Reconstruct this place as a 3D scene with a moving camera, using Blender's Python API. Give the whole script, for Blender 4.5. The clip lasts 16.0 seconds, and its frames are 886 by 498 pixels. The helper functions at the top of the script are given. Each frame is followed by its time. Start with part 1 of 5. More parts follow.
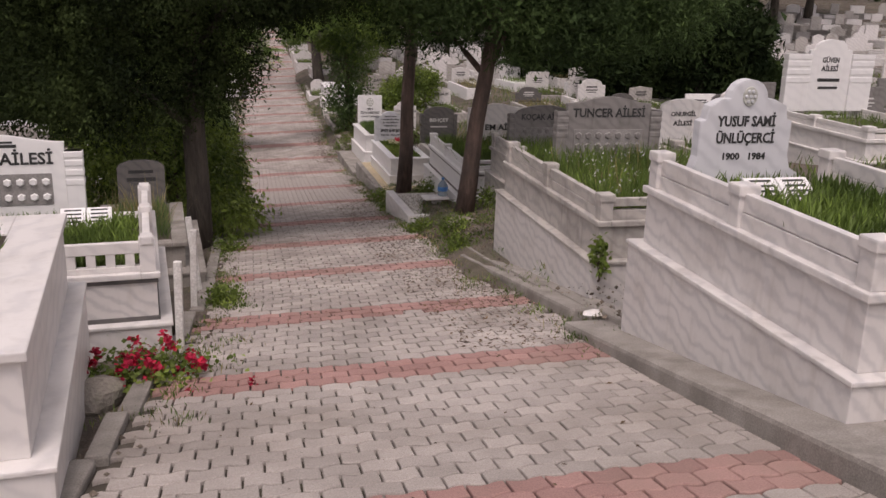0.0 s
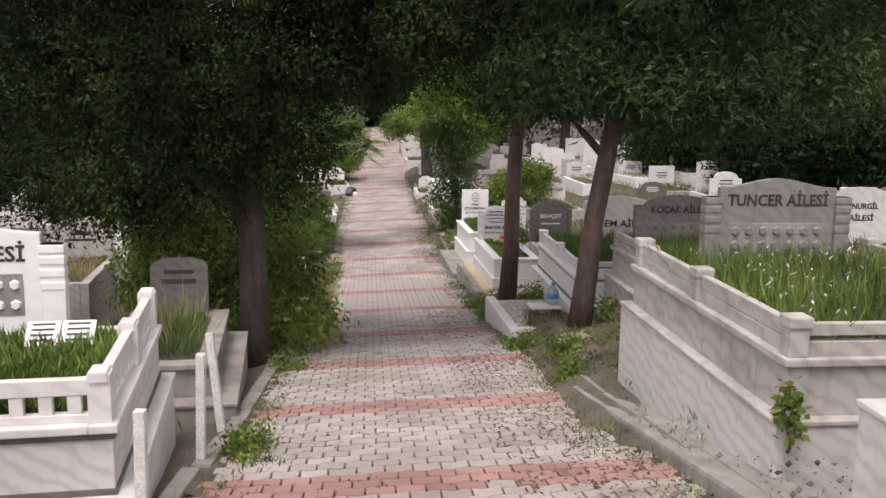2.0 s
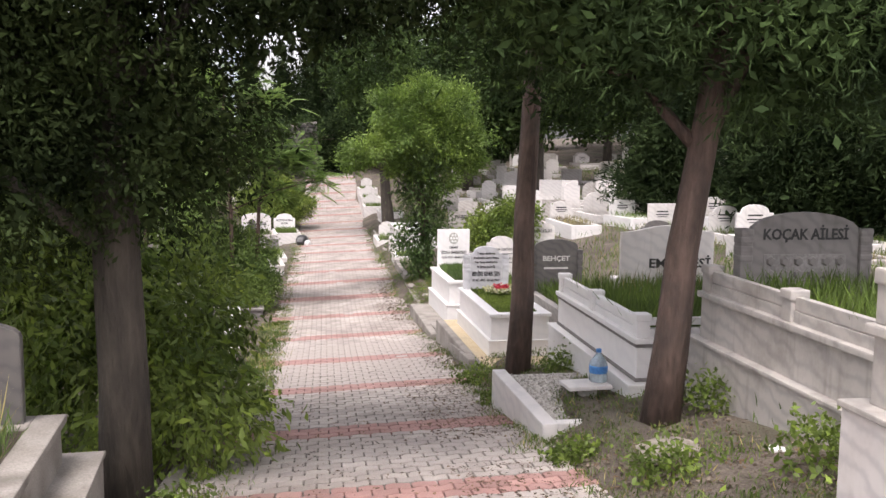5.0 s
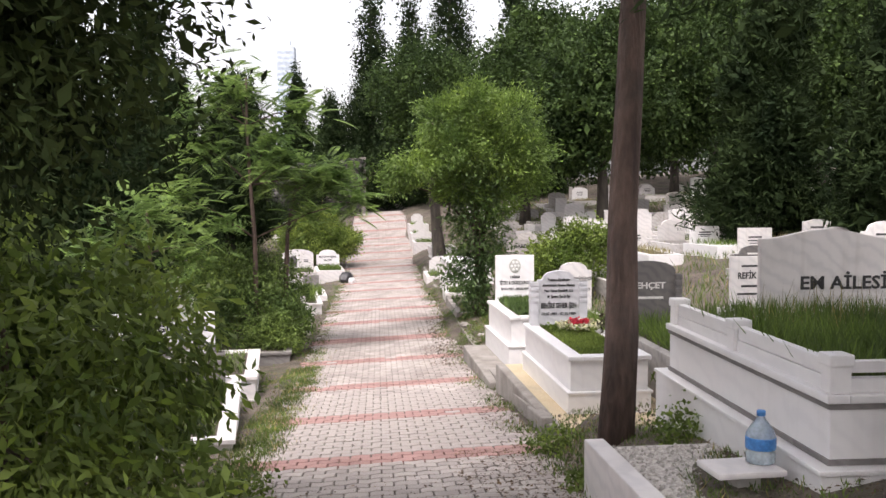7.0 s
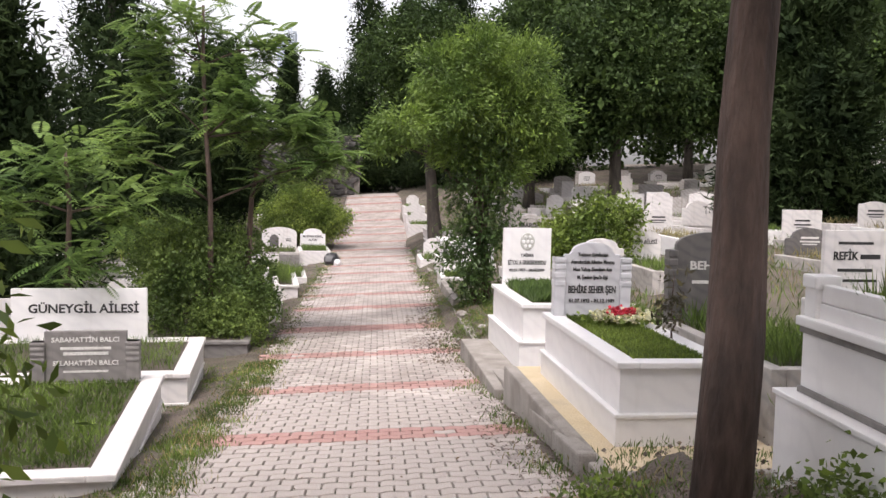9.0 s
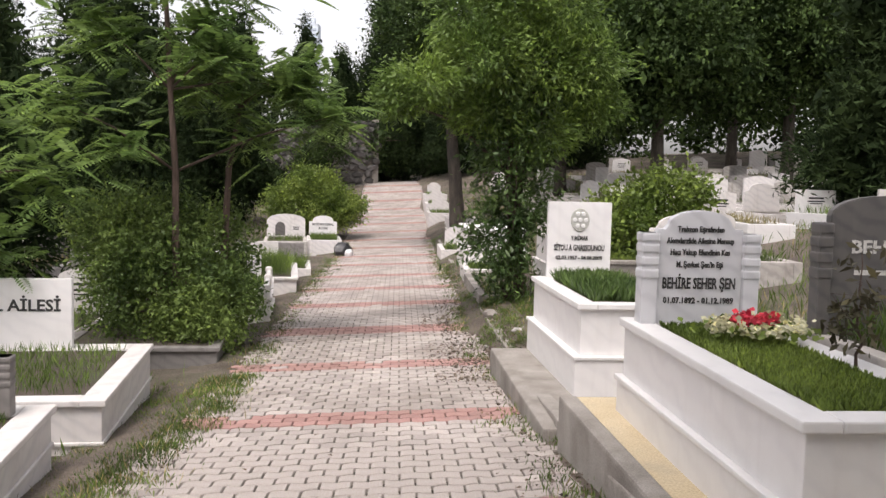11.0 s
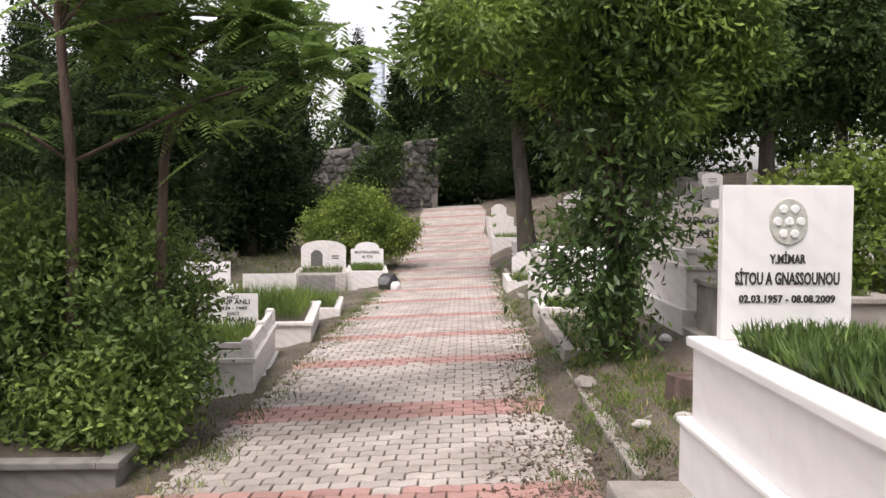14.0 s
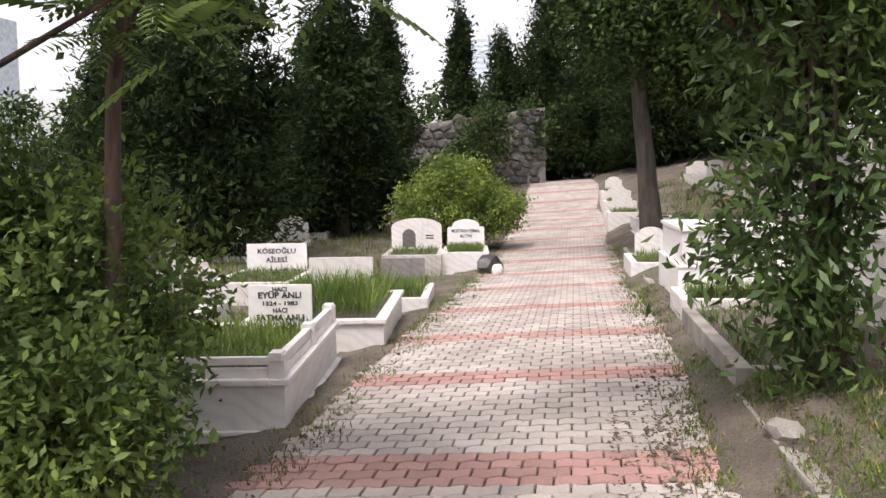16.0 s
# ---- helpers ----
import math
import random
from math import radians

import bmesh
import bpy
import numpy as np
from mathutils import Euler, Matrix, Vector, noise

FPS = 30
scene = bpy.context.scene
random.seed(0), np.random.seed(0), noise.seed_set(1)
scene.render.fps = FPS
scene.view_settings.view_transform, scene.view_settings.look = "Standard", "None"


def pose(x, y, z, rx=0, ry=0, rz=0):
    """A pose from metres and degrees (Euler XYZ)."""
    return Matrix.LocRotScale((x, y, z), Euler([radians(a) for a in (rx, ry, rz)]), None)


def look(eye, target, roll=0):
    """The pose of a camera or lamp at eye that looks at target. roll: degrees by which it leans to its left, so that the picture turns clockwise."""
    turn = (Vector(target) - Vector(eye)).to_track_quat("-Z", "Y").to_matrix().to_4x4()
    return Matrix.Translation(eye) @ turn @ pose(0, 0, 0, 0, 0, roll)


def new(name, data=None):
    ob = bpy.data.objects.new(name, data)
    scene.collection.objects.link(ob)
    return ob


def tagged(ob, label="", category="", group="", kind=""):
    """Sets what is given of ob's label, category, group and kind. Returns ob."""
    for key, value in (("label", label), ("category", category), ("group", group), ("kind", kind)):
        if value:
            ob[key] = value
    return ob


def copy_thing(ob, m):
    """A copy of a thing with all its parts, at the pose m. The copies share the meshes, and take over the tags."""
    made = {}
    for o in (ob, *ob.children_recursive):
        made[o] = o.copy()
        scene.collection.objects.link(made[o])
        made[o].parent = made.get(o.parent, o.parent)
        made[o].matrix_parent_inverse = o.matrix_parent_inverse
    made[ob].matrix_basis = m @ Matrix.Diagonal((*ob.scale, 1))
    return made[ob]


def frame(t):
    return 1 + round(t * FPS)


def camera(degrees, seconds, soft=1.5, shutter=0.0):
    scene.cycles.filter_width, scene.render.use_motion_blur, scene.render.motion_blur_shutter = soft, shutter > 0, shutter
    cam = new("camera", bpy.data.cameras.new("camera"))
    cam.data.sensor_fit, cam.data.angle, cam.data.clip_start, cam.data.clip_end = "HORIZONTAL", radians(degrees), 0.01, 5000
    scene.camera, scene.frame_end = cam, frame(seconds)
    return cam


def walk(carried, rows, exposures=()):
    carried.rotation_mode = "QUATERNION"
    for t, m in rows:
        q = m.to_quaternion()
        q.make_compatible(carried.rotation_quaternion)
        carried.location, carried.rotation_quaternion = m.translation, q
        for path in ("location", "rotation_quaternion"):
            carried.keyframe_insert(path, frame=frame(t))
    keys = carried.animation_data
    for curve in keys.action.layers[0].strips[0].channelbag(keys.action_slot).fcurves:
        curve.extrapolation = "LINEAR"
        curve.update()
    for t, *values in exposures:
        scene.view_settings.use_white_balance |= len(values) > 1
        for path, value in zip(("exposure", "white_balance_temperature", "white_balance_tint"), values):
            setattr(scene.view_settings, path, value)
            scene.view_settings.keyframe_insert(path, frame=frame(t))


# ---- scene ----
cam = camera(52.1, 16.0)
# seconds, eye, target, roll
ROWS = [
    (0, (0.112, 0.221, 1.448), (0.397, 2.121, 0.894), 1.7),
    (0.5, (0.268, 0.807, 1.333), (0.464, 2.736, 0.846), 1.6),
    (1, (0.406, 1.449, 1.184), (0.5, 3.397, 0.738), 1.2),
    (1.5, (0.489, 2.047, 1.085), (0.517, 4.013, 0.716), 1.4),
    (2, (0.548, 2.704, 0.991), (0.581, 4.674, 0.646), 0.9),
    (2.5, (0.529, 3.368, 0.84), (0.459, 5.341, 0.518), 1.1),
    (3, (0.497, 4.082, 0.679), (0.362, 6.059, 0.406), 1.0),
    (3.5, (0.435, 4.751, 0.563), (0.225, 6.724, 0.309), 1.3),
    (4, (0.36, 5.481, 0.44), (0.213, 7.466, 0.246), 0.6),
    (4.5, (0.302, 6.192, 0.285), (0.297, 8.184, 0.107), 0.2),
    (4.7, (0.291, 6.458, 0.271), (0.423, 8.442, 0.047), 0.6),
    (6.8, (0.38, 9.51, -0.291), (0.432, 11.5, -0.484), -0.5),
    (7, (0.407, 9.817, -0.328), (0.419, 11.813, -0.456), -0.3),
    (7.5, (0.414, 10.543, -0.45), (0.303, 12.533, -0.611), 0.4),
    (8, (0.409, 11.275, -0.569), (0.341, 13.26, -0.808), 1.1),
    (8.5, (0.419, 11.969, -0.705), (0.463, 13.957, -0.923), 1.8),
    (9, (0.453, 12.794, -0.803), (0.472, 14.788, -0.952), 1.2),
    (9.2, (0.433, 13.101, -0.86), (0.361, 15.095, -1.001), 1.0),
    (11.3, (0.482, 16.209, -1.176), (0.475, 18.203, -1.339), 1.6),
    (11.5, (0.503, 16.536, -1.17), (0.571, 18.53, -1.303), 1.7),
    (12, (0.513, 17.297, -1.224), (0.512, 19.295, -1.322), 3.1),
    (12.5, (0.512, 18.002, -1.302), (0.484, 19.999, -1.397), 3.1),
    (13, (0.497, 18.801, -1.371), (0.391, 20.797, -1.457), 0.7),
    (13.5, (0.441, 19.519, -1.44), (0.333, 21.512, -1.566), -0.0),
    (14, (0.405, 20.288, -1.504), (0.225, 22.278, -1.603), 0.2),
    (14.5, (0.356, 20.994, -1.579), (0.169, 22.982, -1.688), -0.1),
    (15, (0.312, 21.745, -1.613), (0.064, 23.727, -1.725), -0.2),
    (15.5, (0.232, 22.424, -1.677), (-0.031, 24.403, -1.786), -0.8),
    (16, (0.137, 23.127, -1.693), (-0.279, 25.078, -1.835), -0.9),
]
walk(cam, [(t, look(eye, target, roll)) for t, eye, target, roll in ROWS], [(0.0, -0.8, 6900, 23.0), (1.0, -0.6, 6800, 19.0), (2.0, -0.2, 6700, 17.0), (3.5, 0.28, 6700, 16.0), (4.5, 0.35, 6600, 17.0), (8.0, 0.4, 6600, 17.0), (9.0, 0.25, 6600, 17.0), (11.5, 0.05, 6700, 15.0), (14.0, 0.15, 6700, 16.0), (16.0, 0.3, 6700, 16.0)])

# ---- world and sun: bright overcast with a soft high sun ----
world = bpy.data.worlds.new("overcast_sky")
scene.world = world
world.use_nodes = True
wn, wl = world.node_tree.nodes, world.node_tree.links
sky = wn.new("ShaderNodeTexSky")
sky.sky_type, sky.sun_disc = "NISHITA", False
sky.sun_elevation, sky.sun_rotation = radians(62), radians(200)
sky.air_density, sky.dust_density, sky.ozone_density = 1.0, 4.0, 1.0
haze = wn.new("ShaderNodeHueSaturation")
haze.inputs["Saturation"].default_value, haze.inputs["Value"].default_value = 0.2, 1.9
wl.new(sky.outputs[0], haze.inputs["Color"])
wl.new(haze.outputs[0], wn["Background"].inputs["Color"])
wn["Background"].inputs["Strength"].default_value = 0.15
sun = new("sun", bpy.data.lights.new("sun", "SUN"))
sun.data.energy, sun.data.angle, sun.data.color = 1.7, radians(16), (1.0, 0.96, 0.9)
sun.matrix_world = look((0, 0, 30), (6 * math.cos(radians(62)), 22 * math.cos(radians(62)), 30 - 30 * math.sin(radians(62))))


# ---- materials ----
def nodes_of(m):
    m.use_nodes = True
    t = m.node_tree
    return t.nodes, t.links, t.nodes["Principled BSDF"]


def tex(n, l, kind, scale, detail=4.0, co="Object", **more):
    c = n.new("ShaderNodeTexCoord")
    x = n.new(kind)
    x.inputs["Scale"].default_value = scale
    if "Detail" in x.inputs:
        x.inputs["Detail"].default_value = detail
    stretch = more.pop("stretch", None)
    for k, v in more.items():
        x.inputs[k].default_value = v
    if stretch:
        mp = n.new("ShaderNodeMapping")
        mp.inputs["Scale"].default_value = stretch
        l.new(c.outputs[co], mp.inputs["Vector"])
        l.new(mp.outputs[0], x.inputs["Vector"])
    else:
        l.new(c.outputs[co], x.inputs["Vector"])
    return x


def ramp(n, l, src, stops):
    r = n.new("ShaderNodeValToRGB")
    while len(r.color_ramp.elements) < len(stops):
        r.color_ramp.elements.new(0.5)
    for e, (p, c) in zip(r.color_ramp.elements, stops):
        e.position, e.color = p, (*c, 1)
    l.new(src, r.inputs["Fac"])
    return r


def blend(n, l, a, b, fac, mode="MIX"):
    m = n.new("ShaderNodeMix")
    m.data_type, m.blend_type = "RGBA", mode
    for sock, v in ((m.inputs[0], fac), (m.inputs[6], a), (m.inputs[7], b)):
        if isinstance(v, bpy.types.NodeSocket):
            l.new(v, sock)
        else:
            sock.default_value = (*v, 1) if isinstance(v, tuple) else v
    return m.outputs[2]


def bump(n, l, p, src, strength, dist):
    b = n.new("ShaderNodeBump")
    b.inputs["Strength"].default_value, b.inputs["Distance"].default_value = strength, dist
    l.new(src, b.inputs["Height"])
    l.new(b.outputs[0], p.inputs["Normal"])


def surface(name, dark, light, scale=6.0, rough=0.7, grain=60.0, stain=None, stain_scale=1.3, rel=0.3, dist=0.004, island=0.0, obj=0.0, co="Object", stretch=None):
    """A matt surface: colour variation at two scales, stains and a fine relief."""
    m = bpy.data.materials.new(name)
    n, l, p = nodes_of(m)
    a = tex(n, l, "ShaderNodeTexNoise", scale, 6, co, stretch=stretch)
    g = tex(n, l, "ShaderNodeTexNoise", grain, 3, co, stretch=stretch)
    col = ramp(n, l, a.outputs["Fac"], [(0.3, dark), (0.7, light)]).outputs[0]
    gr = ramp(n, l, g.outputs["Fac"], [(0.25, (0.72, 0.72, 0.72)), (0.75, (1.15, 1.15, 1.15))]).outputs[0]
    col = blend(n, l, col, gr, 1.0, "MULTIPLY")
    if stain:
        s = tex(n, l, "ShaderNodeTexNoise", stain_scale, 8, co, Roughness=0.65)
        f = ramp(n, l, s.outputs["Fac"], [(0.5, (0, 0, 0)), (0.72, (0.8, 0.8, 0.8))]).outputs[0]
        col = blend(n, l, col, stain, f)
    if island or obj:
        src = n.new("ShaderNodeNewGeometry").outputs["Random Per Island"] if island else n.new("ShaderNodeObjectInfo").outputs["Random"]
        k = island or obj
        v = ramp(n, l, src, [(0, (1 - k,) * 3), (1, (1 + k,) * 3)]).outputs[0]
        col = blend(n, l, col, v, 1.0, "MULTIPLY")
    l.new(col, p.inputs["Base Color"])
    p.inputs["Roughness"].default_value = rough
    bump(n, l, p, g.outputs["Fac"], rel, dist)
    return m


def marble(name, base, vein, amount=0.5, rough=0.35, scale=1.6, grime=(0.3, 0.28, 0.25), dirty=0.35):
    """Veined stone, weathered by grey-brown runs."""
    m = bpy.data.materials.new(name)
    n, l, p = nodes_of(m)
    c = n.new("ShaderNodeTexCoord")
    mp = n.new("ShaderNodeMapping")
    mp.inputs["Rotation"].default_value = (0.5, 0.9, 0.6)
    l.new(c.outputs["Object"], mp.inputs["Vector"])
    w = n.new("ShaderNodeTexWave")
    w.inputs["Scale"].default_value, w.inputs["Distortion"].default_value, w.inputs["Detail"].default_value = scale, 7.0, 5.0
    w.inputs["Detail Scale"].default_value = 1.3
    l.new(mp.outputs[0], w.inputs["Vector"])
    f = ramp(n, l, w.outputs["Fac"], [(0.0, (amount,) * 3), (0.42, (amount * 0.25,) * 3), (0.8, (0, 0, 0))]).outputs[0]
    col = blend(n, l, base, vein, f)
    s = tex(n, l, "ShaderNodeTexNoise", 2.2, 9, "Object", Roughness=0.7)
    d = ramp(n, l, s.outputs["Fac"], [(0.48, (0, 0, 0)), (0.8, (dirty,) * 3)]).outputs[0]
    col = blend(n, l, col, grime, d)
    st = n.new("ShaderNodeMapping")
    st.inputs["Scale"].default_value = (9, 9, 0.7)
    l.new(c.outputs["Object"], st.inputs["Vector"])
    run = n.new("ShaderNodeTexNoise")
    run.inputs["Scale"].default_value, run.inputs["Detail"].default_value = 1.4, 5
    l.new(st.outputs[0], run.inputs["Vector"])
    d2 = ramp(n, l, run.outputs["Fac"], [(0.55, (0, 0, 0)), (0.85, (dirty * 0.8,) * 3)]).outputs[0]
    col = blend(n, l, col, grime, d2)
    l.new(col, p.inputs["Base Color"])
    p.inputs["Roughness"].default_value = rough
    g = tex(n, l, "ShaderNodeTexNoise", 35, 4)
    bump(n, l, p, g.outputs["Fac"], 0.12, 0.003)
    return m


def leafy(name, dark, light, rough=0.55, trans=0.25, vary=0.4, spec=0.3):
    """Leaves that differ one by one, with a little light through them."""
    m = bpy.data.materials.new(name)
    n, l, p = nodes_of(m)
    r = n.new("ShaderNodeNewGeometry").outputs["Random Per Island"]
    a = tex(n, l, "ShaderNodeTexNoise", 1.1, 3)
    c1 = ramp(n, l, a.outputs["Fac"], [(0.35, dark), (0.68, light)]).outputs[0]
    v = ramp(n, l, r, [(0, (1 - vary,) * 3), (0.8, (1.0 + vary * 0.3,) * 3), (1, (1 + vary * 1.2, 1 + vary * 1.1, 1 + vary * 0.3))]).outputs[0]
    col = blend(n, l, c1, v, 1.0, "MULTIPLY")
    l.new(col, p.inputs["Base Color"])
    p.inputs["Roughness"].default_value = rough
    p.inputs["Specular IOR Level"].default_value = spec
    t = n.new("ShaderNodeBsdfTranslucent")
    l.new(col, t.inputs["Color"])
    mx = n.new("ShaderNodeMixShader")
    mx.inputs[0].default_value = trans
    l.new(p.outputs[0], mx.inputs[1])
    l.new(t.outputs[0], mx.inputs[2])
    l.new(mx.outputs[0], n["Material Output"].inputs["Surface"])
    return m


WHITE = marble("white_marble", (0.68, 0.65, 0.63), (0.42, 0.41, 0.42), 0.3, 0.4, 2.6, (0.34, 0.3, 0.26), 0.35)
CLEAN = marble("clean_white_marble", (0.76, 0.745, 0.735), (0.58, 0.57, 0.58), 0.2, 0.35, 2.2, (0.48, 0.44, 0.4), 0.16)
VEINED = marble("grey_veined_marble", (0.62, 0.59, 0.57), (0.36, 0.35, 0.36), 0.45, 0.45, 3.2, (0.3, 0.26, 0.22), 0.45)
WEATHERED = marble("weathered_marble", (0.44, 0.41, 0.38), (0.26, 0.25, 0.24), 0.5, 0.65, 2.8, (0.16, 0.14, 0.12), 0.7)
GREY = marble("grey_stone", (0.215, 0.2, 0.19), (0.14, 0.13, 0.125), 0.5, 0.75, 3.0, (0.09, 0.082, 0.07), 0.6)
DARK = marble("dark_granite", (0.12, 0.11, 0.105), (0.07, 0.07, 0.07), 0.6, 0.5, 3.0, (0.2, 0.18, 0.16), 0.3)
CONCRETE = surface("concrete", (0.2, 0.18, 0.16), (0.36, 0.33, 0.3), 3.0, 0.9, 90, (0.1, 0.09, 0.075), 1.8, 0.5, 0.006)
YELLOW = surface("yellow_render", (0.5, 0.4, 0.25), (0.62, 0.52, 0.36), 3.0, 0.9, 80, (0.3, 0.25, 0.18), 1.5)
PAVER = surface("grey_paver", (0.3, 0.265, 0.24), (0.44, 0.395, 0.365), 1.2, 0.85, 120, (0.2, 0.17, 0.145), 0.7, 0.5, 0.003, island=0.14)
PAVER_RED = surface("red_paver", (0.29, 0.165, 0.145), (0.4, 0.235, 0.21), 1.2, 0.85, 120, (0.24, 0.17, 0.14), 0.7, 0.5, 0.003, island=0.14)
SAND = surface("joint_dirt", (0.045, 0.036, 0.028), (0.1, 0.085, 0.068), 5, 0.95, 90, (0.05, 0.06, 0.025), 0.9)
EARTH = surface("earth", (0.08, 0.064, 0.05), (0.18, 0.147, 0.118), 1.5, 0.95, 40, (0.07, 0.08, 0.035), 0.8, 1.0, 0.04)
SOIL = surface("bed_soil", (0.05, 0.04, 0.03), (0.1, 0.08, 0.06), 4, 0.95, 60, (0.04, 0.06, 0.02), 2.0, 0.8, 0.015)
BARK = surface("pine_bark", (0.05, 0.034, 0.028), (0.15, 0.1, 0.08), 7, 0.9, 30, (0.05, 0.04, 0.035), 3.0, 1.0, 0.03, stretch=(1, 1, 0.25))
BARK_DARK = surface("dark_bark", (0.03, 0.025, 0.02), (0.085, 0.07, 0.055), 7, 0.9, 30, None, 1, 1.0, 0.03, stretch=(1, 1, 0.25))
# pale grey marble for headstones, with the shade on their faces in its colour
PALE = marble("grey_shaded_marble", (0.6, 0.6, 0.62), (0.42, 0.42, 0.45), 0.4, 0.35, 2.4, (0.4, 0.38, 0.36), 0.2)
LETTER = surface("black_letter", (0.02, 0.02, 0.02), (0.04, 0.04, 0.04), 8, 0.6, 60)
LETTER_WORN = surface("worn_letter", (0.12, 0.12, 0.12), (0.2, 0.2, 0.19), 8, 0.6, 60)
LETTER_GREY = surface("grey_letter", (0.6, 0.58, 0.55), (0.7, 0.68, 0.65), 8, 0.6, 60)
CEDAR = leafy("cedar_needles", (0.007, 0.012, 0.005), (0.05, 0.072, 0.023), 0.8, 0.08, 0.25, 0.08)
PINE = leafy("pine_needles", (0.022, 0.038, 0.016), (0.075, 0.12, 0.04), 0.75, 0.12, 0.3, 0.1)
CYPRESS = leafy("cypress_scales", (0.012, 0.022, 0.009), (0.04, 0.062, 0.022), 0.8, 0.1, 0.3, 0.08)
LIME = leafy("light_green_leaves", (0.08, 0.14, 0.03), (0.22, 0.32, 0.07), 0.5, 0.3)
LAUREL = leafy("laurel_leaves", (0.045, 0.085, 0.025), (0.13, 0.2, 0.06), 0.4, 0.25)
BUSH = leafy("bush_leaves", (0.085, 0.135, 0.026), (0.26, 0.34, 0.08), 0.45, 0.36, 0.45, 0.25)
JUNIPER = leafy("dense_bush_leaves", (0.05, 0.088, 0.024), (0.215, 0.3, 0.08), 0.55, 0.25, 0.45, 0.22)
FROND = leafy("pinnate_leaves", (0.09, 0.155, 0.045), (0.22, 0.32, 0.09), 0.5, 0.48, 0.4, 0.2)
BROAD = leafy("broad_leaves", (0.022, 0.042, 0.013), (0.075, 0.12, 0.033), 0.6, 0.2, 0.4, 0.15)
GRASS = leafy("grass_blades", (0.06, 0.1, 0.02), (0.17, 0.25, 0.055), 0.55, 0.25)
DRY = leafy("dry_grass", (0.2, 0.17, 0.07), (0.38, 0.33, 0.16), 0.7, 0.2)
FLOWER = leafy("pale_wildflower_petals", (0.5, 0.5, 0.56), (0.7, 0.7, 0.68), 0.6, 0.25)
LITTER = leafy("fallen_needles", (0.06, 0.04, 0.025), (0.15, 0.1, 0.06), 0.9, 0.05)


# ---- ground form ----
PROFILE = [(-60, 9.0), (-20, 3.85), (0, 0.0), (6, -1.15), (12, -2.01), (16, -2.52), (20, -2.95), (24, -3.24), (28, -3.35), (32, -3.33), (36, -3.39), (41, -3.45),
           (47.5, -3.29), (56, -2.73), (62, -1.85), (66, -1.55), (90, -1.2), (400, -1.0)]
HALF = 1.45


def profile(y):
    return float(np.interp(y, [p[0] for p in PROFILE], [p[1] for p in PROFILE]))


def level(y):
    """The lane's smoothed level."""
    return sum(profile(y + d) * w for d, w in ((-2, 0.2), (-1, 0.2), (0, 0.2), (1, 0.2), (2, 0.2)))


def lane_x(y):
    return 1.15 - 0.0655 * y


def lane_half(y):
    return HALF + 0.45 * max(0.0, min(1.0, (9 - y) / 6))


def ground_z(x, y):
    u = x - lane_x(y)
    h = lane_half(y)
    z = level(y) + 0.05 * max(-2.5, min(2.5, u))
    if u > h:
        d = u - h
        z += 0.2 * min(1.0, d / 0.35) + 0.17 * max(0.0, min(d - 0.5, 6)) + 0.06 * max(0, min(d - 6.5, 25))
    elif u < -h:
        d = -h - u
        z += -0.06 * min(1.0, d / 0.3) + 0.03 * max(0, min(d - 3, 40))
    return z


# ---- mesh helpers ----
def part(name, bm, material, parent=None, label=""):
    me = bpy.data.meshes.new(name)
    bm.normal_update()
    bm.to_mesh(me)
    bm.free()
    me.materials.append(material)
    ob = new(name, me)
    if parent:
        ob.parent = parent
    if label:
        ob["label"] = label
    return ob


def raw(name, verts, faces, material, parent=None, label="", smooth=False):
    me = bpy.data.meshes.new(name)
    me.from_pydata([tuple(v) for v in verts], [], [tuple(f) for f in faces])
    me.materials.append(material)
    if smooth:
        me.polygons.foreach_set("use_smooth", [True] * len(me.polygons))
    me.update()
    ob = new(name, me)
    if parent:
        ob.parent = parent
    if label:
        ob["label"] = label
    return ob


def thing(name, m, label, category, group="", kind=""):
    ob = new(name)
    ob.empty_display_size = 0.1
    ob.matrix_world = m
    return tagged(ob, label, category, group, kind)


def box(x0, x1, y0, y1, z0, z1, bev=0.006, bm=None):
    b = bmesh.new()
    bmesh.ops.create_cube(b, size=1, matrix=Matrix.Translation(((x0 + x1) / 2, (y0 + y1) / 2, (z0 + z1) / 2)) @ Matrix.Diagonal((abs(x1 - x0), abs(y1 - y0), abs(z1 - z0), 1)))
    if bev:
        bmesh.ops.bevel(b, geom=b.edges[:], offset=bev, segments=2, affect="EDGES", profile=0.6)
    if bm is None:
        return b
    me = bpy.data.meshes.new("t")
    b.to_mesh(me)
    b.free()
    bm.from_mesh(me)
    bpy.data.meshes.remove(me)
    return bm


def slab_from_outline(pts, depth, bev=0.006):
    """A slab with the outline pts (x, z), from y=0 to y=depth."""
    b = bmesh.new()
    f = b.faces.new([b.verts.new((x, 0, z)) for x, z in pts])
    ext = bmesh.ops.extrude_face_region(b, geom=[f])
    bmesh.ops.translate(b, verts=[v for v in ext["geom"] if isinstance(v, bmesh.types.BMVert)], vec=(0, depth, 0))
    bmesh.ops.recalc_face_normals(b, faces=b.faces[:])
    if bev:
        rim = [e for e in b.edges if len(e.link_faces) == 2 and any(len(f.verts) > 4 for f in e.link_faces)]
        bmesh.ops.bevel(b, geom=rim or b.edges[:], offset=bev, segments=2, affect="EDGES")
    return b


